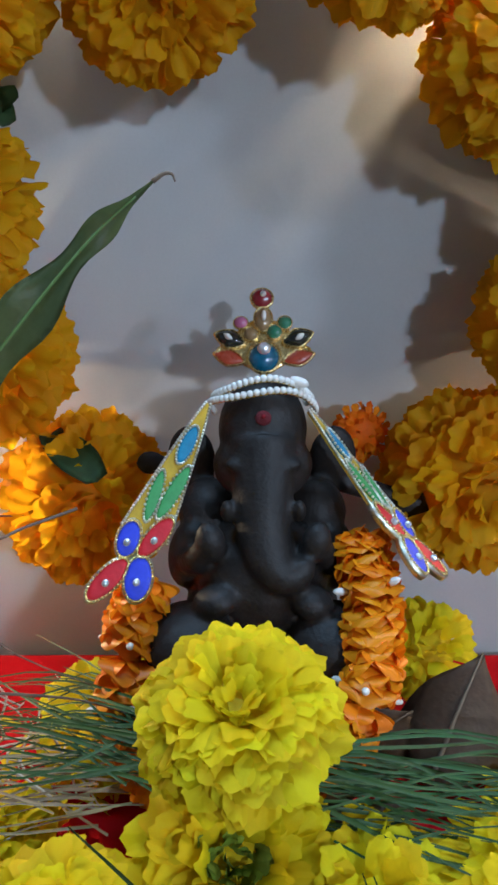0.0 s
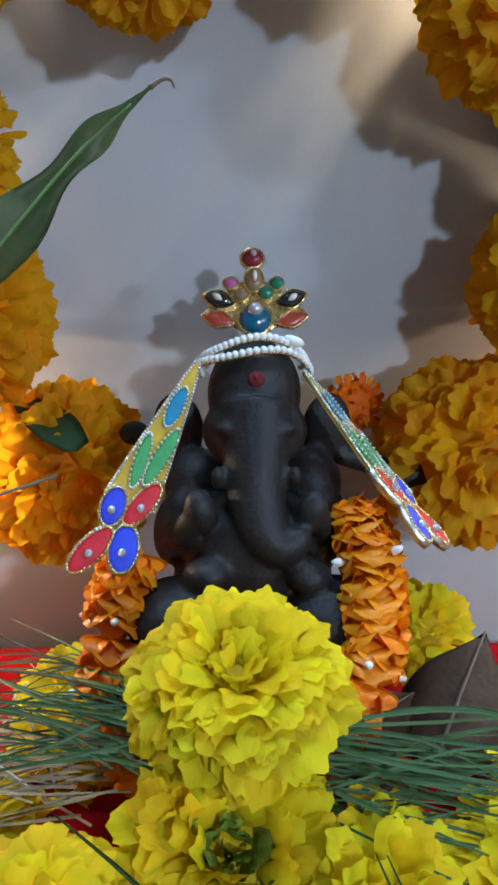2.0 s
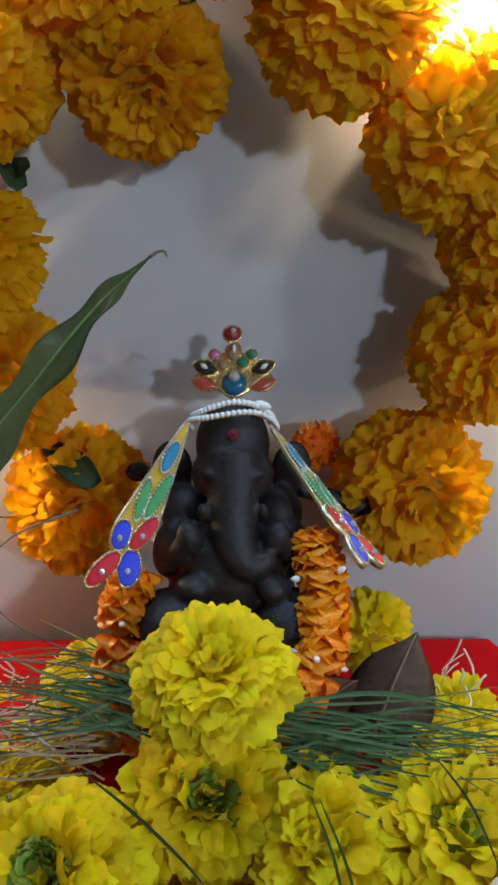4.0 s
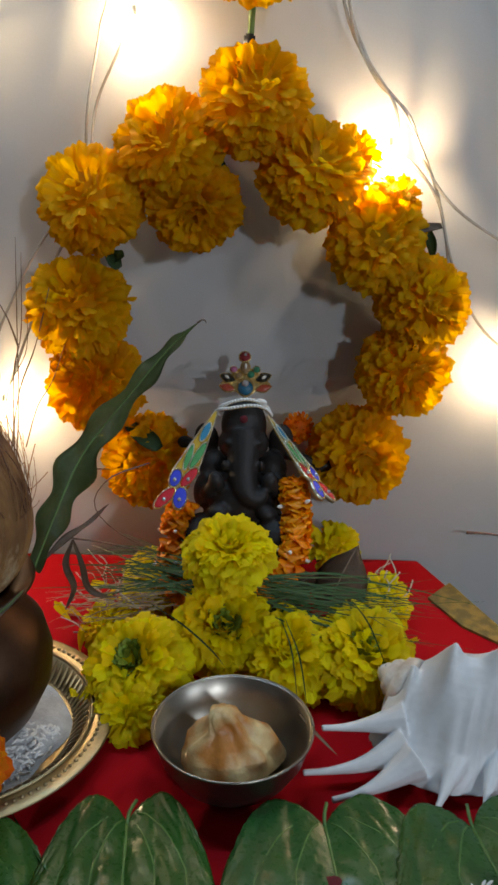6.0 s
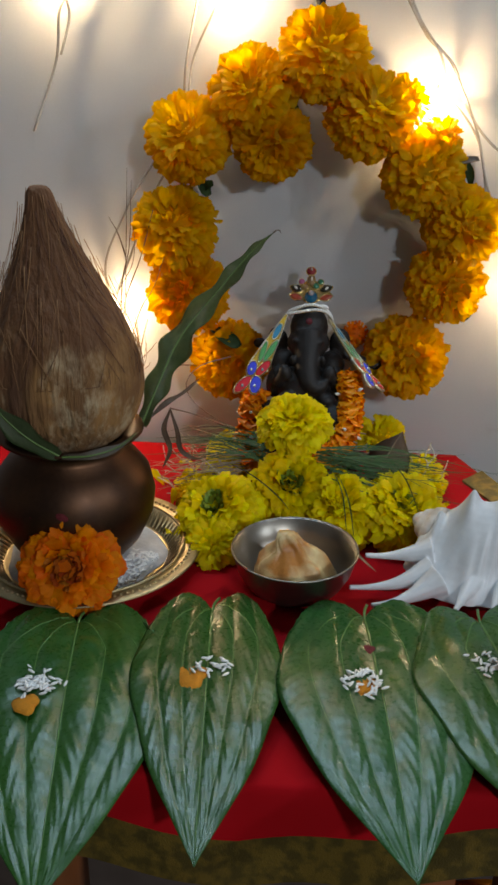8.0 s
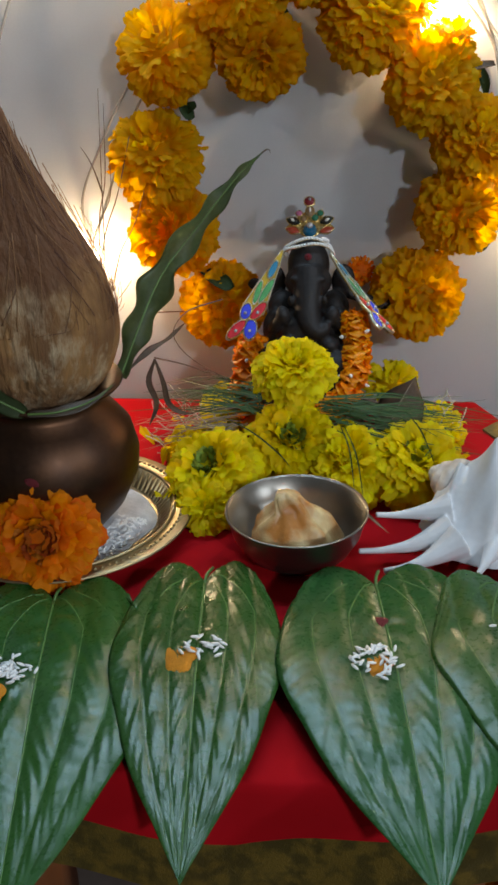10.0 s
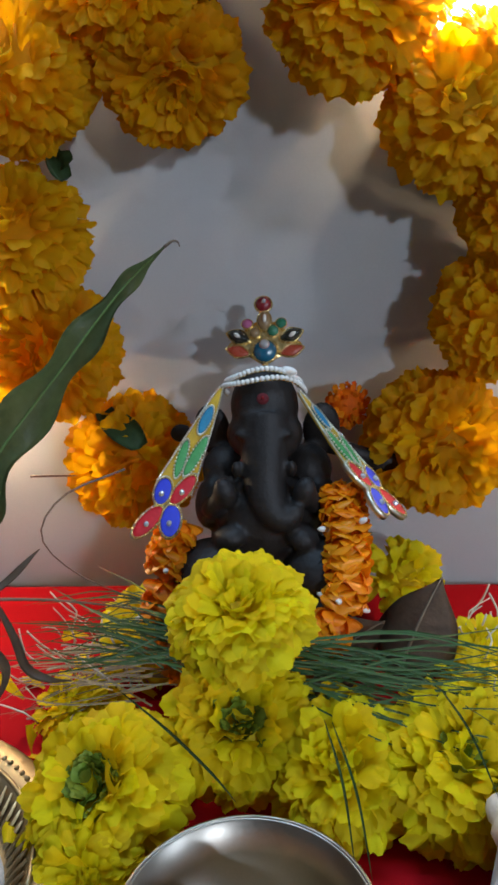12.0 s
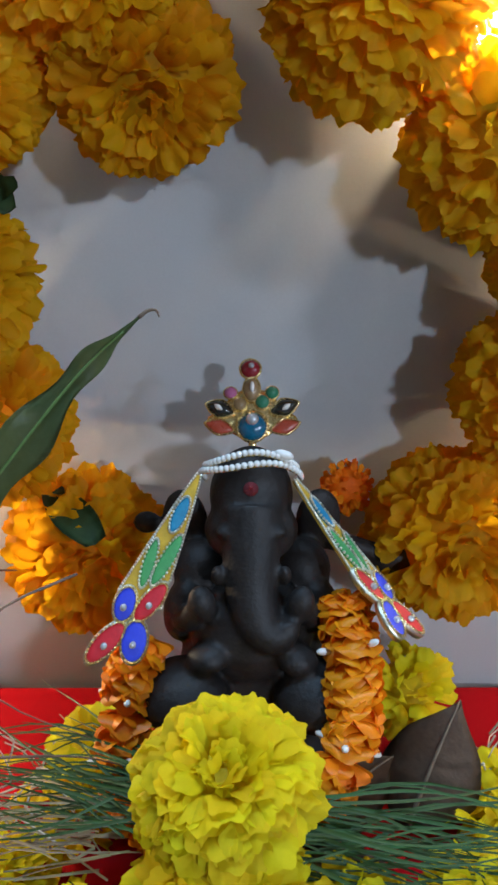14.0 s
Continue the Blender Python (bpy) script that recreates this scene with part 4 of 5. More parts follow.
def brown_leaf(at, rx, ry, rz, w, l, cup, label):
    """A stiff dry leaf, cupped like a shallow boat with a pointed end."""
    bm = bmesh.new()
    rows = []
    for j in range(13):
        v = j / 12
        hw = w * min(1.0, (v + 0.04) / 0.36) ** 0.55 * max(0.02, 1 - max(0.0, (v - 0.36) / 0.64) ** 1.9) * (1 - 0.45 * max(0.0, (v - 0.7) / 0.3))
        row = []
        for i in range(9):
            u = 2 * i / 8 - 1
            row.append(bm.verts.new((u * hw, l * v, cup * (u * u) * hw + 0.10 * l * math.sin(v * 3) + 0.0012 * noise.noise((u * 3, v * 5, w * 90)))))
        rows.append(row)
    for a, b in zip(rows, rows[1:]):
        for i in range(8):
            bm.faces.new((a[i], a[i + 1], b[i + 1], b[i]))
    bmesh.ops.solidify(bm, geom=list(bm.faces), thickness=0.0008)
    ob = part("dry_leaf", bm, BROWN_LEAF)
    ob.matrix_world = pose(*at, rx, ry, rz)
    rib = bmesh.new()
    tube(rib, [Vector((0, l * q / 12, 0.10 * l * math.sin(q / 12 * 3) + 0.0006)) for q in range(13)], [0.0011 * (1 - 0.7 * q / 12) for q in range(13)], 6)
    part("midrib", rib, TWIG, ob, "raised midrib")
    return tagged(ob, label, "leaf")


brown_leaf((0.066, 0.256, 0.016), 42, 8, -30, 0.0205, 0.054, -0.35, "brown dried leaf, cupped, standing among marigolds")
brown_leaf((0.026, 0.246, 0.022), 20, 0, -55, 0.020, 0.046, 0.3, "dark brown dried leaf lying under the grass")
brown_leaf((0.020, 0.205, 0.008), 40, 0, -60, 0.022, 0.05, 0.2, "dark brown dried leaf lying under the grass")


def petal_litter():
    """Loose yellow petals and pale fibres at the back of the heap."""
    rnd = random.Random(44)
    lit = empty("loose_petals", pose(0, 0.25, 0), "loose yellow marigold petals scattered round the heap", "petals")
    for k in range(150):
        if k % 2:
            x, y = rnd.gauss(-0.075, 0.016), rnd.gauss(0.245, 0.022)
        else:
            x, y = rnd.gauss(0.104, 0.009), rnd.gauss(0.255, 0.020)
        z = abs(rnd.gauss(0.0, 0.010)) + 0.002
        ob = new("petal", PETALS["yellow"][rnd.randrange(8)])
        ob.parent = lit
        s = rnd.uniform(0.012, 0.019)
        ob.matrix_local = pose(x, y - 0.25, z, rnd.uniform(-110, 10), rnd.uniform(-40, 40), rnd.uniform(0, 360)) @ Matrix.Diagonal((s * 1.4, s, s, 1))
    fib = empty("dry_fibres", pose(0, 0.25, 0), "pale dry flower fibres sticking out of the heap", "fibres")
    for k in range(90):
        right = k % 3 == 0
        x, y = (rnd.gauss(0.104, 0.008), rnd.gauss(0.280, 0.014)) if right else (rnd.gauss(-0.080, 0.016), rnd.gauss(0.262, 0.020))
        a = Vector((x, y - 0.25, rnd.uniform(0.004, 0.03)))
        b = a + Vector((rnd.gauss(0.006 if right else -0.006, 0.008), rnd.gauss(0, 0.008), rnd.uniform(0.002, 0.016)))
        bm = bmesh.new()
        tube(bm, smooth_path([a, a.lerp(b, 0.5) + Vector((rnd.gauss(0, 0.002), 0, rnd.gauss(0, 0.002))), b], 5), rnd.uniform(0.00025, 0.0006), 5)
        part("fibre", bm, PALE_STRAW, fib)


petal_litter()


# ---- bowl and dumpling ----
def bowl():
    prof = [(0, 0.0), (0.020, 0.0), (0.026, 0.0015), (0.036, 0.010), (0.0425, 0.022), (0.0458, 0.036), (0.0468, 0.0372), (0.0462, 0.0382), (0.0448, 0.0376), (0.0415, 0.023), (0.035, 0.0115), (0.025, 0.0035), (0, 0.0028)]
    b = lathe([(r * 0.958, z * 0.91) for r, z in prof], 72)
    o = empty("steel_bowl", pose(0.0028, 0.1105, 0.0002), "small round stainless steel bowl holding a dumpling", "bowl")
    part("bowl_body", b, STEEL, o)
    rim = bmesh.new()
    tube(rim, [Vector((0.0444 * math.cos(t), 0.0444 * math.sin(t), 0.0344)) for t in np.linspace(0, 2 * math.pi, 73)], 0.0008, 8)
    part("rim", rim, STEEL, o, "bright rolled rim")
    # pleated dumpling with a twisted tip
    def pleat(a, r, z):
        w = min(1, max(0, (z - 0.003) / 0.02))
        return 1 + 0.22 * w * abs(math.sin(3.5 * a + z * 40)) - 0.12 * w + 0.05 * math.sin(2 * a + 1) + 0.03 * math.sin(5 * a)
    d = lathe([(0, 0.0), (0.014, 0.0), (0.023, 0.004), (0.0265, 0.010), (0.0255, 0.016), (0.0215, 0.023), (0.0165, 0.029), (0.0115, 0.034), (0.008, 0.038), (0.0065, 0.0415), (0.0045, 0.0445), (0, 0.046)], 64, pleat)
    for v in d.verts:
        v.co += Vector((noise.noise(v.co * 75), noise.noise(v.co * 75 + Vector((5, 0, 0))), 0.6 * noise.noise(v.co * 75 + Vector((0, 9, 0))))) * 0.0045
        v.co.x -= 0.22 * max(0, v.co.z - 0.015)
    ob = part("dumpling", d, DOUGH)
    ob.location = (0.003, 0.108, 0.0040)
    tagged(ob, "pleated fried dough dumpling in the steel bowl", "dumpling")


bowl()


# ---- plate, pot, coconut ----
def plate():
    o = empty("brass_plate", pose(-0.155, 0.138, 0.0008), "round brass plate with cut-work wall and beaded rim", "plate")
    part("plate_body", lathe([(0, 0.0), (0.060, 0.0), (0.064, 0.001), (0.0725, 0.0115), (0.0860, 0.0125), (0.0870, 0.0132), (0.0860, 0.0142), (0.0722, 0.0134), (0.0630, 0.0028), (0.0595, 0.0020), (0, 0.0020)], 96), BRASS, o)
    bead = bmesh.new()
    blob(bead, (0, 0, 0), (0.0013, 0.0013, 0.0010), seg=8)
    me = bpy.data.meshes.new("bead")
    bead.to_mesh(me)
    bead.free()
    for p in me.polygons:
        p.use_smooth = True
    me.materials.append(BRASS)
    for k in range(110):
        t = 2 * math.pi * k / 110
        ob = new("bead", me)
        ob.parent = o
        ob.matrix_local = Matrix.Translation((0.0795 * math.cos(t), 0.0795 * math.sin(t), 0.0143))
    fin = bmesh.new()
    tube(fin, smooth_path([(0.0615, 0, 0.0035), (0.066, 0.001, 0.0085), (0.071, 0.0025, 0.0138)], 6), [0.0006, 0.0011, 0.0013, 0.0013, 0.0011, 0.0006], 6)
    fm = bpy.data.meshes.new("fin")
    fin.to_mesh(fm)
    fin.free()
    fm.materials.append(BRASS)
    for k in range(84):
        ob = new("fin", fm)
        ob.parent = o
        ob.matrix_local = Matrix.Rotation(2 * math.pi * k / 84, 4, "Z")
    ring = bmesh.new()
    tube(ring, [Vector((0.0735 * math.cos(t), 0.0735 * math.sin(t), 0.0142)) for t in np.linspace(0, 2 * math.pi, 97)], 0.0012, 8)
    part("ring", ring, BRASS, o)
    # rice under the pot
    mound = lathe([(0.0590, 0.0), (0.0575, 0.0012), (0.046, 0.0040), (0.034, 0.0072), (0, 0.0080)], 60, lambda a, r, z: 1 + 0.05 * math.sin(3 * a) + 0.03 * math.sin(7 * a + 1))
    for v in mound.verts:
        v.co.z += 0.0006 * noise.noise(v.co * 400)
    heap = part("rice_mound", mound, FLOUR)
    heap.location = (-0.155, 0.136, 0.0030)
    tagged(heap, "heap of white rice on the brass plate", "rice")
    g = grain_mesh()
    rnd = random.Random(5)
    for k in range(280):
        a, r = rnd.uniform(-2.3, 0.1), 0.0545 * rnd.uniform(0.62, 1.0)
        ob = new("rice_grain", g)
        ob.parent = heap
        ob.matrix_local = pose(r * math.cos(a), r * math.sin(a), 0.0078 - 0.0066 * (r / 0.056) ** 3 * 0.9, rnd.uniform(-25, 25), rnd.uniform(-25, 25), rnd.uniform(0, 360))


GRAIN = []


def grain_mesh():
    if not GRAIN:
        bm = bmesh.new()
        blob(bm, (0, 0, 0), (0.0027, 0.00085, 0.0008), seg=8)
        me = bpy.data.meshes.new("rice_grain")
        bm.to_mesh(me)
        bm.free()
        for p in me.polygons:
            p.use_smooth = True
        me.materials.append(RICE)
        GRAIN.append(me)
    return GRAIN[0]


plate()


def pot():
    o = empty("copper_pot", pose(-0.158, 0.130, 0.0105), "dark round copper pot holding a coconut, standing on rice", "pot")
    part("pot_body", lathe([(0, 0), (0.030, 0), (0.034, 0.003), (0.047, 0.018), (0.0565, 0.038), (0.0580, 0.052), (0.0545, 0.068), (0.0455, 0.080), (0.0385, 0.086), (0.0370, 0.091),
                            (0.0400, 0.0945), (0.0495, 0.0985), (0.0515, 0.1005), (0.0505, 0.1022), (0.0420, 0.1005), (0.0350, 0.095), (0.0340, 0.088), (0.030, 0.080), (0, 0.078)], 72), COPPER, o)
    bm = bmesh.new()
    for dx, dz in ((-0.012, 0.050), (0.006, 0.053)):
        blob(bm, (dx, -0.0560 + 14 * dx * dx, dz + 0.006), (0.005, 0.0012, 0.0035), (0, 20, 0), 10)
    part("powder_mark", bm, KUMKUM, o, "faded red powder marks")


pot()


def smooth_rings(prof, n):
    """The profile with more rings along it."""
    pts = smooth_path([(r, 0, z) for r, z in prof], n)
    return [(0.0 if i in (0, n - 1) else max(0.0005, p.x), p.z) for i, p in enumerate(pts)]


def coconut():
    o = empty("coconut", pose(-0.160, 0.130, 0.098), "brown husked coconut with a tuft, set in the copper pot", "coconut")
    prof = [(0, 0.0), (0.020, 0.0), (0.034, 0.008), (0.045, 0.022), (0.0515, 0.040), (0.0530, 0.056), (0.0510, 0.072), (0.0460, 0.088), (0.0385, 0.104), (0.0300, 0.120), (0.0220, 0.136), (0.0150, 0.152), (0.0100, 0.166), (0.0080, 0.174), (0.005, 0.178), (0, 0.178)]
    b = lathe(smooth_rings(prof, 60), 128)
    for v in b.verts:
        a = math.atan2(v.co.y, v.co.x)
        k = 1 + 0.05 * noise.noise((math.cos(a) * 2, math.sin(a) * 2, v.co.z * 14)) + 0.035 * noise.noise((math.cos(a) * 9, math.sin(a) * 9, v.co.z * 12)) + 0.04 * math.cos(3 * a + 0.6) - 0.022 * abs(noise.noise((math.cos(a) * 16, math.sin(a) * 16, v.co.z * 8)))
        v.co.x *= k
        v.co.y *= k
        v.co.x -= 0.007 * (max(0, v.co.z - 0.08) / 0.1) ** 1.2
    part("husk", b, HUSK, o)
    rnd = random.Random(17)

    def surf(a, z):
        for (r0, z0), (r1, z1) in zip(prof, prof[1:]):
            if z0 <= z <= z1 and z1 > z0:
                r = r0 + (r1 - r0) * (z - z0) / (z1 - z0)
                break
        else:
            r = 0.006
        k = 1 + 0.04 * math.cos(3 * a + 0.6)
        return Vector((r * k * math.cos(a) - 0.007 * (max(0, z - 0.08) / 0.1) ** 1.2, r * k * math.sin(a), z))
    for k in range(230):
        a, z = rnd.uniform(0, 6.28), rnd.uniform(0.060, 0.172)
        ln = rnd.uniform(0.012, 0.045)
        loose = rnd.random() < 0.6
        drift = rnd.gauss(0, 0.22)
        lift = rnd.uniform(0.03, 0.22) if loose else 0.0
        pts = []
        for q in range(7):
            f = q / 6
            p = surf(a + drift * f, max(0.06, z - ln * f))
            off = 1.03 + lift * (1 - f) ** 1.5
            pts.append(Vector((p.x * off, p.y * off, p.z + (0.006 * (1 - f) ** 2 if loose else 0))))
        bm = bmesh.new()
        r = rnd.uniform(0.00014, 0.0003)
        tube(bm, pts, r, 5)
        part("fibre", bm, FIBRE if loose else TUFT, o)


coconut()


def mango_leaf(pts, w, up, label, mat=MANGO, wave=0.85, waves=3.0, n=56):
    o = empty("mango_leaf", Matrix.Translation(pts[0]), label, "leaf", "mango leaves")
    p0 = Vector(pts[0])
    p = smooth_path([Vector(q) - p0 for q in pts], n)
    ws = []
    for i in range(n):
        f = i / (n - 1)
        ws.append(w * max(0.03, (min(1, (f + 0.06) / 0.34)) ** 0.7 * (1 - max(0, (f - 0.30) / 0.70)) ** 0.85))
    ws = [q * (1 - 0.42 * math.sin(waves * 6.28 * i / n) ** 2) for i, q in enumerate(ws)]
    bm = bmesh.new()
    ribbon(bm, p, ws, up, fold=0.22, wave=wave, waves=waves, cross=8, thick=0.0004)
    leaf = part("leaf_blade", bm, mat, o)
    bm = bmesh.new()
    tube(bm, [q + Vector(up).normalized() * 0.0005 for q in p[:-3]], [0.0008 * (1 - 0.7 * i / n) for i in range(n - 3)], 6)
    part("midrib", bm, STEM, leaf, "paler midrib")


mango_leaf([(-0.112, 0.152, 0.106), (-0.100, 0.166, 0.136), (-0.086, 0.185, 0.165), (-0.060, 0.201, 0.196), (-0.038, 0.211, 0.221), (-0.0225, 0.2155, 0.2345)], 0.0130, (0.25, -0.9, 0.35), "long wavy dark green mango leaf rising from the pot")
mango_leaf([(-0.152, 0.081, 0.112), (-0.168, 0.074, 0.126), (-0.184, 0.073, 0.142), (-0.198, 0.078, 0.158)], 0.011, (-0.1, -0.9, 0.4), "green mango leaf against the coconut", wave=0.15, waves=1.0)
mango_leaf([(-0.150, 0.080, 0.1115), (-0.132, 0.082, 0.1125), (-0.116, 0.096, 0.1135), (-0.106, 0.116, 0.117)], 0.0055, (0.1, -0.5, 0.9), "dark drooping mango leaf on the pot's rim", mat=DRY_GREEN, wave=0.1, waves=1.0)

strand("leaf_tip", [(-0.0225, 0.2155, 0.2345), (-0.0200, 0.2160, 0.2362), (-0.0180, 0.2160, 0.2362), (-0.0172, 0.2155, 0.2345)], 0.0007, TWIG, "brown curled dry tip of the long mango leaf", "leaf tip", 10)

# dry curled strips beside the pot
blade("dry_strip", [(-0.108, 0.158, 0.108), (-0.098, 0.168, 0.116), (-0.086, 0.180, 0.121), (-0.074, 0.190, 0.130)], 0.0022, DRY_GREEN, "dry twisted leaf strip sticking out of the pot", "leaf strip", up=(0.2, -0.4, 0.9), wave=0.5, waves=2)
blade("dry_strip", [(-0.099, 0.200, 0.100), (-0.104, 0.198, 0.084), (-0.100, 0.200, 0.066), (-0.107, 0.202, 0.048)], 0.0022, DRY_GREEN, "dry twisted leaf strip hanging beside the pot", "leaf strip", up=(0.3, -0.9, 0.2), wave=0.5, waves=2)
blade("dry_strip", [(-0.099, 0.200, 0.100), (-0.094, 0.200, 0.082), (-0.092, 0.202, 0.066), (-0.084, 0.204, 0.058), (-0.074, 0.206, 0.056)], 0.0020, DRY_GREEN, "dry twisted leaf strip hanging beside the pot", "leaf strip", up=(0.3, -0.9, 0.2), wave=0.5, waves=2)
strand("dry_straw", [(-0.099, 0.200, 0.101), (-0.080, 0.215, 0.090), (-0.056, 0.235, 0.072), (-0.040, 0.245, 0.058)], 0.0007, TWIG, "thin dry stem between pot and heap", "stem")
strand("dry_straw", [(-0.060, 0.280, 0.118), (-0.085, 0.262, 0.114), (-0.094, 0.250, 0.100), (-0.080, 0.250, 0.080), (-0.050, 0.255, 0.060)], 0.0006, TWIG, "thin curled dry stem beside the statue", "stem")


# ---- spider conch ----
def conch():
    o = empty("spider_conch", pose(0.125, 0.12, 0.0), "white spider conch shell with long spikes on the cloth", "shell")
    base = Vector((0.125, 0.12, 0.0))
    bm = bmesh.new()

    def at(p):
        return Vector(p) - base
    ridge = smooth_path([(0.097, 0.150, 0.036), (0.112, 0.142, 0.052), (0.130, 0.134, 0.068), (0.150, 0.130, 0.067), (0.172, 0.128, 0.056), (0.194, 0.124, 0.034)], 56)
    lip = smooth_path([(0.080, 0.124, 0.016), (0.090, 0.105, 0.009), (0.110, 0.092, 0.007), (0.135, 0.089, 0.007), (0.165, 0.092, 0.007), (0.198, 0.106, 0.012)], 56)
    rear = smooth_path([(0.096, 0.160, 0.012), (0.112, 0.168, 0.010), (0.132, 0.170, 0.010), (0.155, 0.166, 0.010), (0.178, 0.156, 0.010), (0.196, 0.140, 0.014)], 56)
    rings = []
    for i in range(56):
        t = i / 55
        e, r, k = at(lip[i]), at(ridge[i]), at(rear[i])
        knob = 0.013 * math.exp(-((t - 0.36) / 0.05) ** 2) + 0.014 * math.exp(-((t - 0.62) / 0.07) ** 2) + 0.009 * math.exp(-((t - 0.13) / 0.04) ** 2) - 0.003
        ring = []
        for q in range(14):                       # lip up to the ridge
            f = q / 13
            rib = 0.0006 * math.sin(t * 95 + 5 * math.sin(t * 9) + 3 * f) * math.sin(math.pi * min(1, f * 1.25)) + 0.0040 * abs(math.sin(t * 8.0 + 0.9)) ** 2.5 * (1 - f) ** 0.35 * min(1.0, 0.35 + f * 3)
            bow = Vector((0, -0.006, 0.005)) * math.sin(math.pi * f) - Vector((0, -0.010, 0.010)) * math.sin(math.pi * f) * 1.1 * (1 - f)
            ring.append(bm.verts.new(e.lerp(r, f) + bow + Vector((0, -0.7, 0.7)) * rib + Vector((0, -0.2, 1)) * knob * f ** 3))
        for q in range(1, 10):                    # ridge down the rear
            f = q / 9
            ring.append(bm.verts.new(r.lerp(k, f) + Vector((0, 0.008, 0.008)) * math.sin(math.pi * f) + Vector((0, -0.2, 1)) * knob * (1 - f) ** 3))
        for q in range(1, 5):                     # underside
            f = q / 5
            ring.append(bm.verts.new(k.lerp(e, f) + Vector((0, 0, -0.003)) * math.sin(math.pi * f)))
        rings.append(ring)
    for a, b in zip(rings, rings[1:]):
        for q in range(len(a)):
            w = (q + 1) % len(a)
            bm.faces.new((a[q], a[w], b[w], b[q]))
    bm.faces.new(rings[0])
    bm.faces.new(list(reversed(rings[-1])))
    spikes = [
        ([(0.100, 0.126, 0.028), (0.082, 0.124, 0.026), (0.066, 0.122, 0.025), (0.053, 0.120, 0.026)], 0.0066),
        ([(0.100, 0.114, 0.020), (0.078, 0.107, 0.013), (0.058, 0.104, 0.010), (0.042, 0.102, 0.010)], 0.0066),
        ([(0.104, 0.104, 0.018), (0.086, 0.095, 0.011), (0.071, 0.089, 0.008), (0.057, 0.085, 0.007)], 0.0070),
        ([(0.130, 0.108, 0.020), (0.119, 0.089, 0.015), (0.113, 0.078, 0.013), (0.108, 0.069, 0.013)], 0.0052),
        ([(0.152, 0.108, 0.020), (0.142, 0.089, 0.015), (0.138, 0.080, 0.013), (0.135, 0.073, 0.013)], 0.0052),
        ([(0.172, 0.110, 0.022), (0.178, 0.094, 0.014), (0.184, 0.086, 0.008), (0.190, 0.080, 0.006)], 0.0059),
    ]
    for pts, r in spikes:
        p = smooth_path([at(q) for q in pts], 14)
        tube(bm, p, [r * (0.28 + 1.35 * (1 - i / 13) ** 2.6) for i in range(14)], 12)
    ob = part("shell_body", bm, SHELL, o)
    md = ob.modifiers.new("fuse", "REMESH")
    md.mode, md.voxel_size, md.use_smooth_shade = "VOXEL", 0.0008, True
    sm = ob.modifiers.new("soften", "SMOOTH")
    sm.factor, sm.iterations = 0.5, 2
    sp = lathe([(0, 0.0225), (0.0030, 0.0215), (0.0062, 0.0185), (0.0066, 0.0168), (0.0095, 0.0158), (0.0118, 0.0125), (0.0122, 0.0102), (0.0150, 0.0090), (0.0172, 0.0045), (0.0178, 0.0), (0, 0)], 32)
    spo = part("spire", sp, SHELL_TAN, o, "banded tan spire")
    spo.matrix_local = axis_frame(at((0.108, 0.150, 0.032)), (-0.75, 0.50, 0.20))


conch()


# ---- betel leaves with rice, turmeric and petals ----
def leaf_rise(y):
    """The leaves arch over the cloth and slope down past its front edge."""
    if y > 0:
        return 0.005 * (1 - 0.8 * min(1.0, (y / 0.08) ** 2))
    return 0.005 - 0.16 * (-y - 0.03 * (1 - math.exp(y / 0.03)))


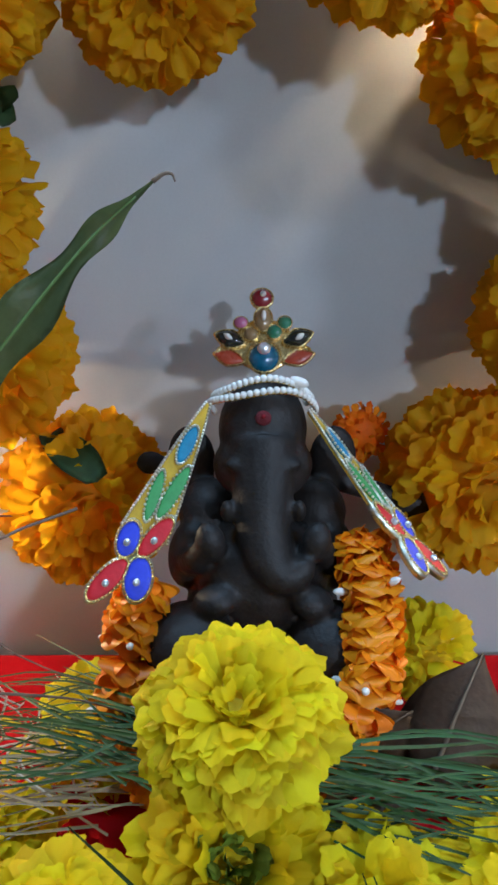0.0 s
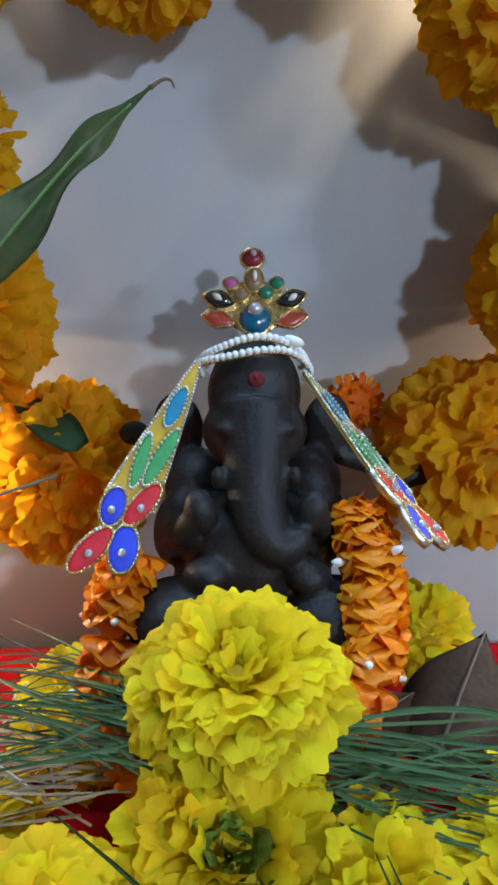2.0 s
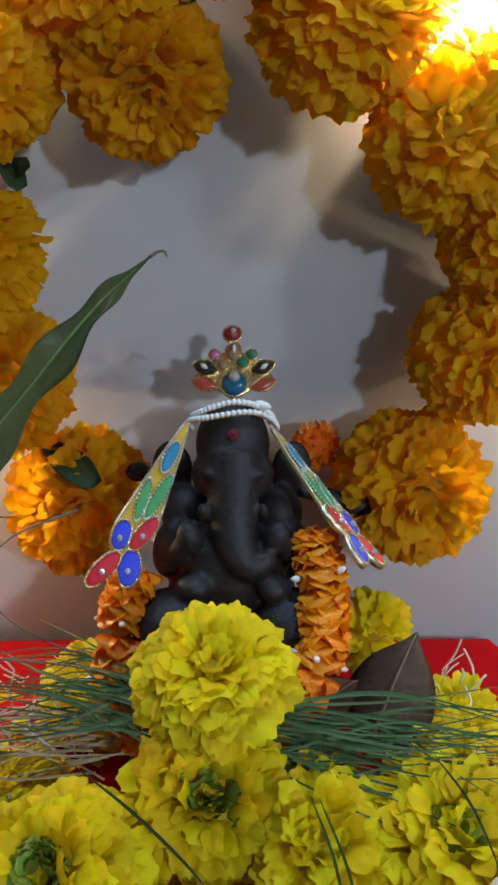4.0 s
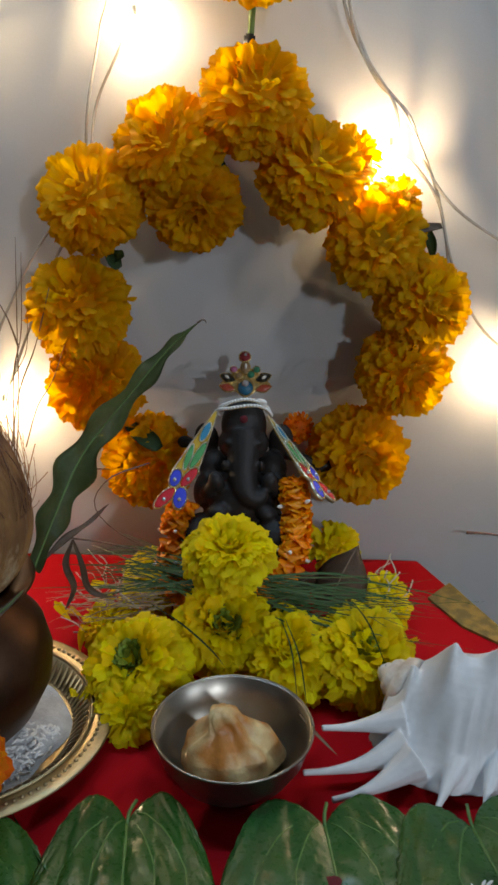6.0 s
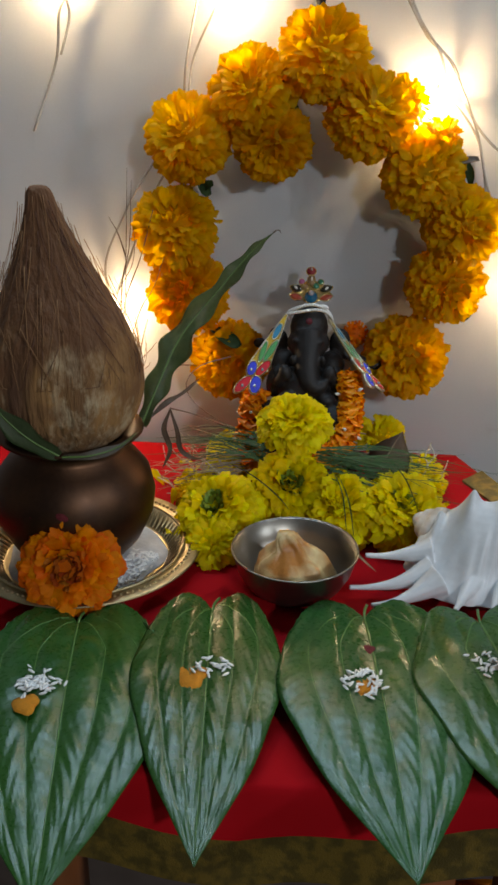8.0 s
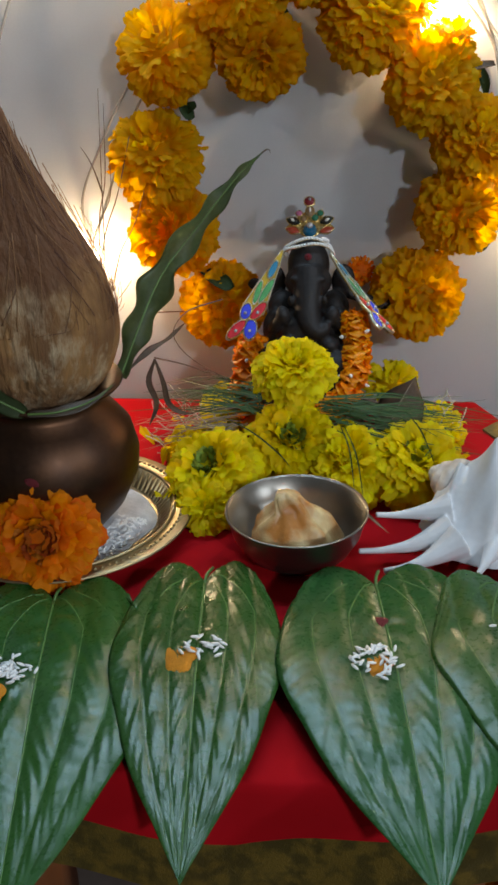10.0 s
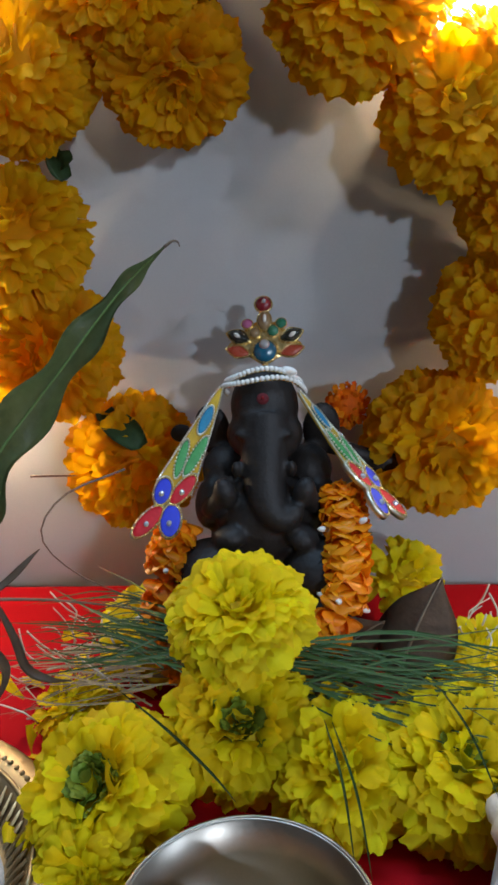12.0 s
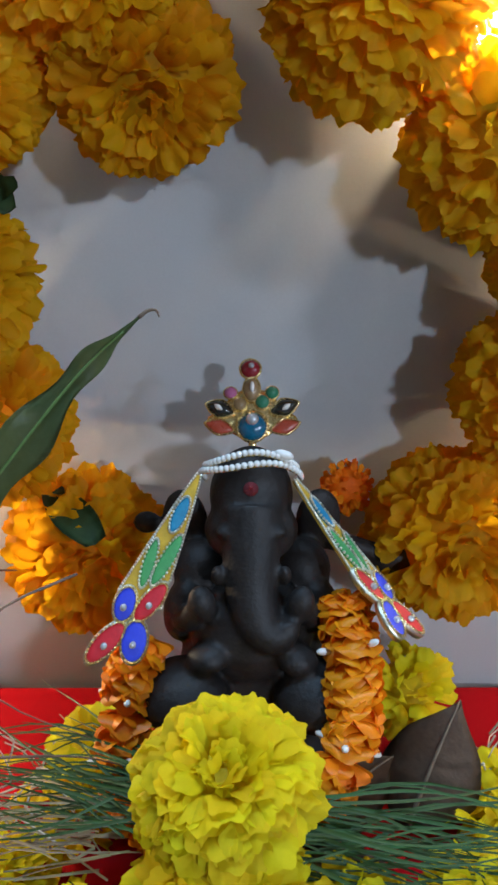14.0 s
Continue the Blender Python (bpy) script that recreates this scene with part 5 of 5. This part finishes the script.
def betel(stem, tip, hw, z, seed, label):
    rnd = random.Random(seed)
    stem, tip = Vector(stem), Vector(tip)
    L = (tip - stem).length
    ang = math.atan2((tip - stem).x, -(tip - stem).y)
    o = empty("betel_leaf", Matrix.Translation((stem.x, stem.y, z)) @ Matrix.Rotation(ang, 4, "Z"), label, "leaf", "row of betel leaves")
    ca, sa = math.cos(ang), math.sin(ang)
    ph = rnd.uniform(0, 6)

    def surface(u, v):
        """u across -1 to 1, v from the lobes 0 to the tip 1."""
        w = hw * (0.78 + 0.22 * math.sin(math.pi * 0.5 * min(1, v / 0.30))) * (1 - max(0, (v - 0.22) / 0.78) ** 1.9)
        w *= 1 - 0.12 * max(0, (v - 0.6) / 0.4) ** 1.5
        w = max(w, 0.0004)
        lobe = 0.105 * L * math.sin(math.pi * min(1, abs(u) * 1.05)) ** 0.8 - 0.075 * L * abs(u) ** 4
        y = lobe * (1 - v) ** 1.6 - L * v
        x = u * w * (1 + 0.02 * math.sin(v * 17 + ph))
        puff = abs(math.sin(math.pi * 3 * u)) ** 0.7
        h = 0.0007 * (puff - 0.5) * min(1, v * 5) * (w / hw) ** 1.6
        h += 0.0003 * math.sin(46 * v - 8 * abs(u) + 1.5 * math.sin(9 * u)) * puff * (w / hw) ** 0.4 + 0.0034 * math.sin(abs(u) * 2.4) * (1 - v)
        cell = v * 15 - 3.5 * (abs(u) * 3 % 1.0) + 1.2 * noise.noise((u * 3, v * 4, seed))
        h += 0.0015 * abs(math.sin(math.pi * cell)) ** 0.8 * puff * (w / hw)
        h += 0.0005 * noise.noise((x * 35, y * 28, seed)) + 0.0003 * noise.noise((x * 90, y * 80, seed + 4.5))
        wy = stem.y + (-x * -sa * 1.0) + y * ca
        h += leaf_rise(wy)
        return Vector((x, y, h + 0.003))
    bm = bmesh.new()
    nu, nv = 54, 110
    grid = [[bm.verts.new(surface(2 * i / nu - 1, j / nv)) for i in range(nu + 1)] for j in range(nv + 1)]
    for j in range(nv):
        for i in range(nu):
            bm.faces.new((grid[j][i], grid[j + 1][i], grid[j + 1][i + 1], grid[j][i + 1]))
    bmesh.ops.remove_doubles(bm, verts=bm.verts, dist=0.00005)
    bmesh.ops.solidify(bm, geom=list(bm.faces), thickness=-0.0004)
    leaf = part("leaf_blade", bm, BETEL, o)
    # raised veins: the midrib and two pairs running to the tip
    bm = bmesh.new()
    tube(bm, [surface(0.0, v) + Vector((0, 0, 0.0004)) for v in np.linspace(0.0, 0.97, 30)], [0.0009 * (1 - 0.75 * q / 29) for q in range(30)], 6)
    part("midrib", bm, VEIN, leaf, "paler midrib")
    for sgn in (-1, 1):
        for q, uk in enumerate((0.333, 0.667)):
            bm = bmesh.new()
            pts = []
            for k in range(24):
                v = 0.02 + (0.90 - 0.12 * q) * k / 23
                pts.append(surface(sgn * uk * min(1, v / 0.22) ** 0.7, v) + Vector((0, 0, 0.0002)))
            tube(bm, pts, [0.0006 * (1 - 0.6 * k / 23) for k in range(24)], 5)
            part("side_vein", bm, VEIN, leaf)
    bm = bmesh.new()
    tube(bm, smooth_path([surface(0, 0.0), surface(0, 0) + Vector((0.001, 0.008, 0.001)), surface(0, 0) + Vector((0.004, 0.018, -0.001))], 8), 0.0010, 6)
    part("leaf_stem", bm, VEIN, o, "pale leaf stem")
    return o


VEIN = material("leaf_vein", (0.085, 0.19, 0.045), 0.4, vary=0.15, scale=80)
betel((-0.236, 0.041), (-0.212, -0.142), 0.0551, 0.0010, 1, "large glossy green betel leaf lying on the red cloth")
betel((-0.136, 0.040), (-0.108, -0.154), 0.0636, 0.0032, 2, "large glossy green betel leaf with rice and turmeric on it")
betel((-0.050, 0.061), (-0.036, -0.130), 0.0465, 0.0055, 3, "glossy blue-green betel leaf with rice and turmeric on it")
betel((0.051, 0.059), (0.070, -0.132), 0.0615, 0.0075, 4, "glossy green betel leaf with rice round turmeric on it")
betel((0.126, 0.058), (0.158, -0.126), 0.0590, 0.0090, 5, "glossy green betel leaf lying partly under the shell")


def offering(x, y, z, seed, grains, spread, dab, label, ring=False):
    rnd = random.Random(seed)
    o = empty("rice_offering", pose(x, y, z), label, "rice", "offerings on leaves")
    for k in range(grains):
        if ring:
            a, r = rnd.uniform(0, 6.28), abs(rnd.gauss(0.0092, 0.0022))
            px, py = r * math.cos(a), r * math.sin(a)
        else:
            px, py = rnd.gauss(spread[0], 0.0055), rnd.gauss(spread[1], 0.0045)
        ob = new("rice_grain", grain_mesh())
        ob.parent = o
        ob.matrix_local = pose(px, py, 0.0012 + rnd.uniform(0, 0.0028), rnd.uniform(-15, 15), rnd.uniform(-15, 15), rnd.uniform(0, 360))
    bm = lathe([(0.0, 0.0013), (0.5, 0.0012), (0.85, 0.0007), (1.0, -0.0006)], 24, lambda a, r, z: 1 + 0.14 * math.sin(3 * a + seed) + 0.08 * math.sin(5 * a))
    bmesh.ops.transform(bm, matrix=Matrix.Translation((dab[0], dab[1], 0.0004)) @ Matrix.Diagonal((dab[2], dab[2] * 1.15, 1, 1)), verts=bm.verts)
    part("turmeric_dab", bm, TURMERIC, o, "yellow turmeric powder")


offering(-0.144, -0.029, 0.0122, 11, 78, (0.0, 0.004), (-0.001, -0.012, 0.0075), "white rice grains and turmeric on a betel leaf")
offering(-0.050, -0.007, 0.0145, 12, 26, (0.007, 0.003), (-0.004, -0.003, 0.0098), "white rice grains and turmeric on a betel leaf")
offering(0.047, -0.011, 0.0164, 13, 56, (0, 0), (0.002, -0.001, 0.0075), "ring of white rice grains round turmeric on a betel leaf", True)
offering(0.124, 0.010, 0.0182, 14, 40, (0, 0), (0.010, -0.004, 0.006), "white rice grains beside a magenta petal", False)
bm = lathe([(0.0, 0.0012), (0.6, 0.0010), (1.0, 0.0)], 18, lambda a, r, z: 1 + 0.15 * math.sin(3 * a))
bmesh.ops.scale(bm, vec=(0.006, 0.005, 1), verts=bm.verts)
dab = part("red_powder_dab", bm, KUMKUM)
dab.location = (0.050, 0.023, 0.0164)
tagged(dab, "small dab of red powder on a betel leaf", "powder mark")


def rose_petal():
    bm = bmesh.new()
    rows = []
    for j in range(9):
        v = j / 8
        w = 0.017 * math.sin(math.pi * (0.15 + 0.8 * v)) ** 0.6
        rows.append([bm.verts.new((u * w, 0.034 * (v - 0.5), 0.006 * u * u + 0.004 * math.sin(v * 3) + 0.001 * math.sin(7 * u + 3 * v))) for u in np.linspace(-1, 1, 9)])
    for a, b in zip(rows, rows[1:]):
        for i in range(8):
            bm.faces.new((a[i], a[i + 1], b[i + 1], b[i]))
    bmesh.ops.solidify(bm, geom=list(bm.faces), thickness=0.0005)
    ob = part("rose_petal", bm, MAGENTA)
    ob.matrix_world = pose(0.143, 0.003, 0.0220, 5, 0, 35)
    tagged(ob, "magenta rose petal lying on a betel leaf", "petal")


rose_petal()


# ---- wires, bulbs, stems and twigs on the wall ----
def wire(pts, r=0.0011, seed=0):
    rnd = random.Random(seed)
    full = [(x, WALL_Y - (0.017 if i % 2 else 0.012), z) for i, (x, z) in enumerate(pts)]
    bm = bmesh.new()
    tube(bm, smooth_path(full, 40), r, 6)
    return tagged(part("fairy_light_wire", bm, WIRE), "thin clear fairy-light wire hanging on the wall", "wire", "fairy-light wires")


wire([(-0.080, 0.60), (-0.082, 0.435), (-0.072, 0.402), (-0.080, 0.385), (-0.098, 0.350), (-0.103, 0.318)])
wire([(-0.088, 0.60), (-0.086, 0.435), (-0.094, 0.395), (-0.104, 0.345), (-0.108, 0.300)])
wire([(-0.170, 0.60), (-0.178, 0.432), (-0.190, 0.402), (-0.206, 0.385), (-0.214, 0.345), (-0.236, 0.290)])
wire([(-0.165, 0.60), (-0.176, 0.436), (-0.198, 0.408), (-0.204, 0.402), (-0.200, 0.380), (-0.208, 0.350)])
wire([(0.045, 0.60), (0.060, 0.435), (0.082, 0.378), (0.108, 0.349), (0.135, 0.300), (0.152, 0.245), (0.178, 0.200), (0.215, 0.170)])
wire([(0.040, 0.60), (0.064, 0.433), (0.080, 0.385), (0.102, 0.352), (0.108, 0.322), (0.104, 0.318)])
wire([(0.050, 0.60), (0.066, 0.425), (0.086, 0.372), (0.112, 0.346), (0.128, 0.312), (0.150, 0.285), (0.190, 0.260), (0.23, 0.24)])
wire([(0.102, 0.318), (0.118, 0.314), (0.140, 0.285), (0.150, 0.240), (0.152, 0.225)])
wire([(0.172, 0.60), (0.176, 0.434), (0.184, 0.405), (0.192, 0.36), (0.200, 0.31), (0.206, 0.26)])
wire([(0.185, 0.60), (0.182, 0.434), (0.190, 0.39), (0.200, 0.34), (0.21, 0.28)])
wire([(-0.128, 0.275), (-0.145, 0.250), (-0.160, 0.225), (-0.180, 0.180), (-0.178, 0.135)])
wire([(-0.112, 0.272), (-0.130, 0.248), (-0.150, 0.205), (-0.172, 0.150)])
for bx, bz, power in BULBS:
    o = empty("fairy_bulb", pose(bx, WALL_Y - 0.0225, bz + 0.006), "tiny glowing warm-white fairy bulb on a wire", "bulb", "fairy bulbs")
    bm = bmesh.new()
    blob(bm, (0, 0, 0), (0.0016, 0.0016, 0.0024), seg=10)
    part("bulb_tip", bm, BULB, o)
    bm = lathe([(0, 0.002), (0.0014, 0.002), (0.0014, 0.007), (0, 0.008)], 8)
    part("bulb_base", bm, WIRE, o)

bm = bmesh.new()
tube(bm, smooth_path([(0.007, WALL_Y - 0.020, 0.424), (0.0055, WALL_Y - 0.016, 0.405), (0.0045, WALL_Y - 0.014, 0.385)], 8), 0.0022, 8)
tagged(part("green_twig", bm, STEM), "green flower stem between two marigolds", "stem")
bm = bmesh.new()
bmesh.ops.create_cube(bm, size=1, matrix=pose(0.0042, WALL_Y - 0.016, 0.388) @ Matrix.Diagonal((0.0075, 0.006, 0.011, 1)))
bmesh.ops.bevel(bm, geom=bm.edges[:], offset=0.0012, segments=2, affect="EDGES")
tagged(part("wall_clip", bm, BLACK), "small black clip holding a flower stem", "clip")


def arch_leaf(pts, w, up, label, mat=CALYX):
    bm = bmesh.new()
    p = smooth_path(pts, 10)
    ribbon(bm, p, [w * (0.55 + 0.45 * math.sin(math.pi * i / 9)) for i in range(10)], up, fold=0.35, wave=0.0, waves=1, cross=4, thick=0.0006)
    tagged(part("marigold_leaf", bm, mat), label, "leaf")


arch_leaf([(-0.080, 0.333, 0.125), (-0.067, 0.313, 0.1225), (-0.056, 0.300, 0.119)], 0.0085, (0.2, -0.5, 0.85), "folded dark green leaf between arch marigolds")
arch_leaf([(-0.094, 0.345, 0.256), (-0.088, 0.335, 0.247), (-0.084, 0.332, 0.242)], 0.005, (0.3, -0.8, 0.4), "small dark green leaf tip in the arch")
arch_leaf([(-0.090, 0.345, 0.246), (-0.086, 0.335, 0.250), (-0.080, 0.332, 0.253)], 0.004, (0.0, -0.9, 0.3), "small dark green leaf tip in the arch")
arch_leaf([(0.110, 0.332, 0.274), (0.120, 0.318, 0.275), (0.135, 0.320, 0.277)], 0.0045, (0.0, -0.6, 0.8), "grey-green leaf beside the lit marigold", DRY_GREEN)
arch_leaf([(0.126, 0.332, 0.275), (0.130, 0.322, 0.266), (0.131, 0.320, 0.258)], 0.004, (-0.6, -0.7, 0.2), "grey-green leaf beside the lit marigold")
arch_leaf([(-0.030, 0.340, 0.322), (-0.018, 0.330, 0.314), (-0.010, 0.330, 0.302)], 0.006, (0.2, -0.9, 0.3), "dark green leaf between the top marigolds")
arch_leaf([(0.148, 0.350, 0.150), (0.142, 0.338, 0.144), (0.136, 0.334, 0.140)], 0.003, (0.2, -0.9, 0.3), "small dark leaf tip in the arch")
strand("dry_twig", [(0.185, 0.350, 0.032), (0.200, 0.345, 0.034), (0.225, 0.345, 0.030)], 0.0014, TWIG, "dark dry stalk near the wall", "stalk")
strand("dry_twig", [(-0.120, 0.322, 0.094), (-0.100, 0.318, 0.096), (-0.090, 0.320, 0.095)], 0.0007, TWIG, "thin dark stalk on a marigold", "stalk")

TWIGS = [
    [(-0.160, 0.300, 0.090), (-0.153, 0.300, 0.150), (-0.150, 0.300, 0.200), (-0.146, 0.300, 0.268)],
    [(-0.160, 0.300, 0.090), (-0.155, 0.300, 0.170), (-0.147, 0.300, 0.205), (-0.143, 0.300, 0.258)],
    [(-0.150, 0.300, 0.195), (-0.156, 0.300, 0.215), (-0.163, 0.300, 0.228)],
    [(-0.162, 0.300, 0.110), (-0.152, 0.300, 0.160), (-0.138, 0.300, 0.195), (-0.126, 0.300, 0.235)],
    [(-0.162, 0.300, 0.120), (-0.160, 0.300, 0.160), (-0.145, 0.300, 0.190), (-0.142, 0.300, 0.215)],
    [(-0.150, 0.300, 0.120), (-0.140, 0.300, 0.150), (-0.128, 0.300, 0.170), (-0.118, 0.300, 0.196)],
]
for i, t in enumerate(TWIGS):
    strand("dry_twig", t, 0.0008 if i < 4 else 0.0006, TWIG, "thin dry twig standing behind the coconut", "twig", 18, "dry twigs")


# dark things on the floor below the stool
def floor_tray():
    o = empty("steel_tray", pose(0.03, -0.17, FLOOR_Z + 0.001), "dark round steel tray standing on the floor", "tray")
    part("tray_body", lathe([(0, 0), (0.085, 0), (0.100, 0.012), (0.106, 0.030), (0.108, 0.031), (0.106, 0.032), (0.098, 0.014), (0.084, 0.002), (0, 0.002)], 72), COPPER, o)
    r = bmesh.new()
    tube(r, [Vector((0.060 * math.cos(t), 0.060 * math.sin(t), 0.004)) for t in np.linspace(0, 2 * math.pi, 61)], 0.0015, 8)
    part("ring", r, STEEL, o)


floor_tray()
strand("floor_wire", [(0.1, 0.017, -0.15), (0.125, 0.031, -0.15), (0.151, 0.043, -0.15), (0.211, 0.053, -0.155)], 0.0012, WIRE, "thin pale wire lying loose over the floor", "wire", 16, "floor wires")
strand("floor_wire", [(0.099, 0.005, -0.155), (0.122, 0.008, -0.155), (0.148, 0.023, -0.155), (0.208, 0.043, -0.157)], 0.0012, WIRE, "thin pale wire lying loose over the floor", "wire", 16, "floor wires")
blade("orange_strip", [(0.07400000000000001, -0.015, -0.156), (0.145, -0.005, -0.154), (0.215, -0.003, -0.156)], 0.012, SATIN, "strip of orange cloth lying on the floor", "cloth", up=(0, 0, 1), wave=0.05, waves=2, fold=0.05)


# the room's own lamps, behind and beside the camera
def room_lamp(at, aim, label):
    x, y, z = at
    o = empty("room_lamp", look(at, aim), label, "lamp", "room lamps")
    part("shade", lathe([(0.03, 0.075), (0.05, 0.07), (0.095, 0.012), (0.096, -0.002), (0.092, 0.008), (0.048, 0.064), (0.0, 0.068)], 40), PLASTER, o)
    rod = bmesh.new()
    inv = o.matrix_world.inverted()
    back = Vector(at) + (Vector(at) - Vector(aim)).normalized() * 0.072
    tube(rod, [inv @ back, inv @ (back + Vector((0, 0, 0.4))), inv @ Vector((back.x, back.y, 2.2))], 0.005, 8)
    part("rod", rod, STEEL, o)


room_lamp(ROOM_BULB, (0.0, 0.3, 0.1), "round white shaded lamp shining down on the altar")
room_lamp(SIDE_BULB, (0.0, 0.3, 0.15), "round white shaded lamp at the side of the altar")


def tube_fixture():
    o = empty("tube_fitting", pose(-0.05, 0.285, 0.805), "white tube light fitting on wall brackets above the altar", "lamp")
    bm = bmesh.new()
    bmesh.ops.create_cube(bm, size=1, matrix=Matrix.Diagonal((0.64, 0.05, 0.03, 1)))
    bmesh.ops.bevel(bm, geom=bm.edges[:], offset=0.006, segments=2, affect="EDGES")
    part("fitting_body", bm, PLASTER, o)
    for x in (-0.25, 0.25):
        bm = bmesh.new()
        bmesh.ops.create_cube(bm, size=1, matrix=Matrix.Translation((x, 0.052, 0.0)) @ Matrix.Diagonal((0.02, 0.060, 0.012, 1)))
        part("bracket", bm, STEEL, o)


tube_fixture()
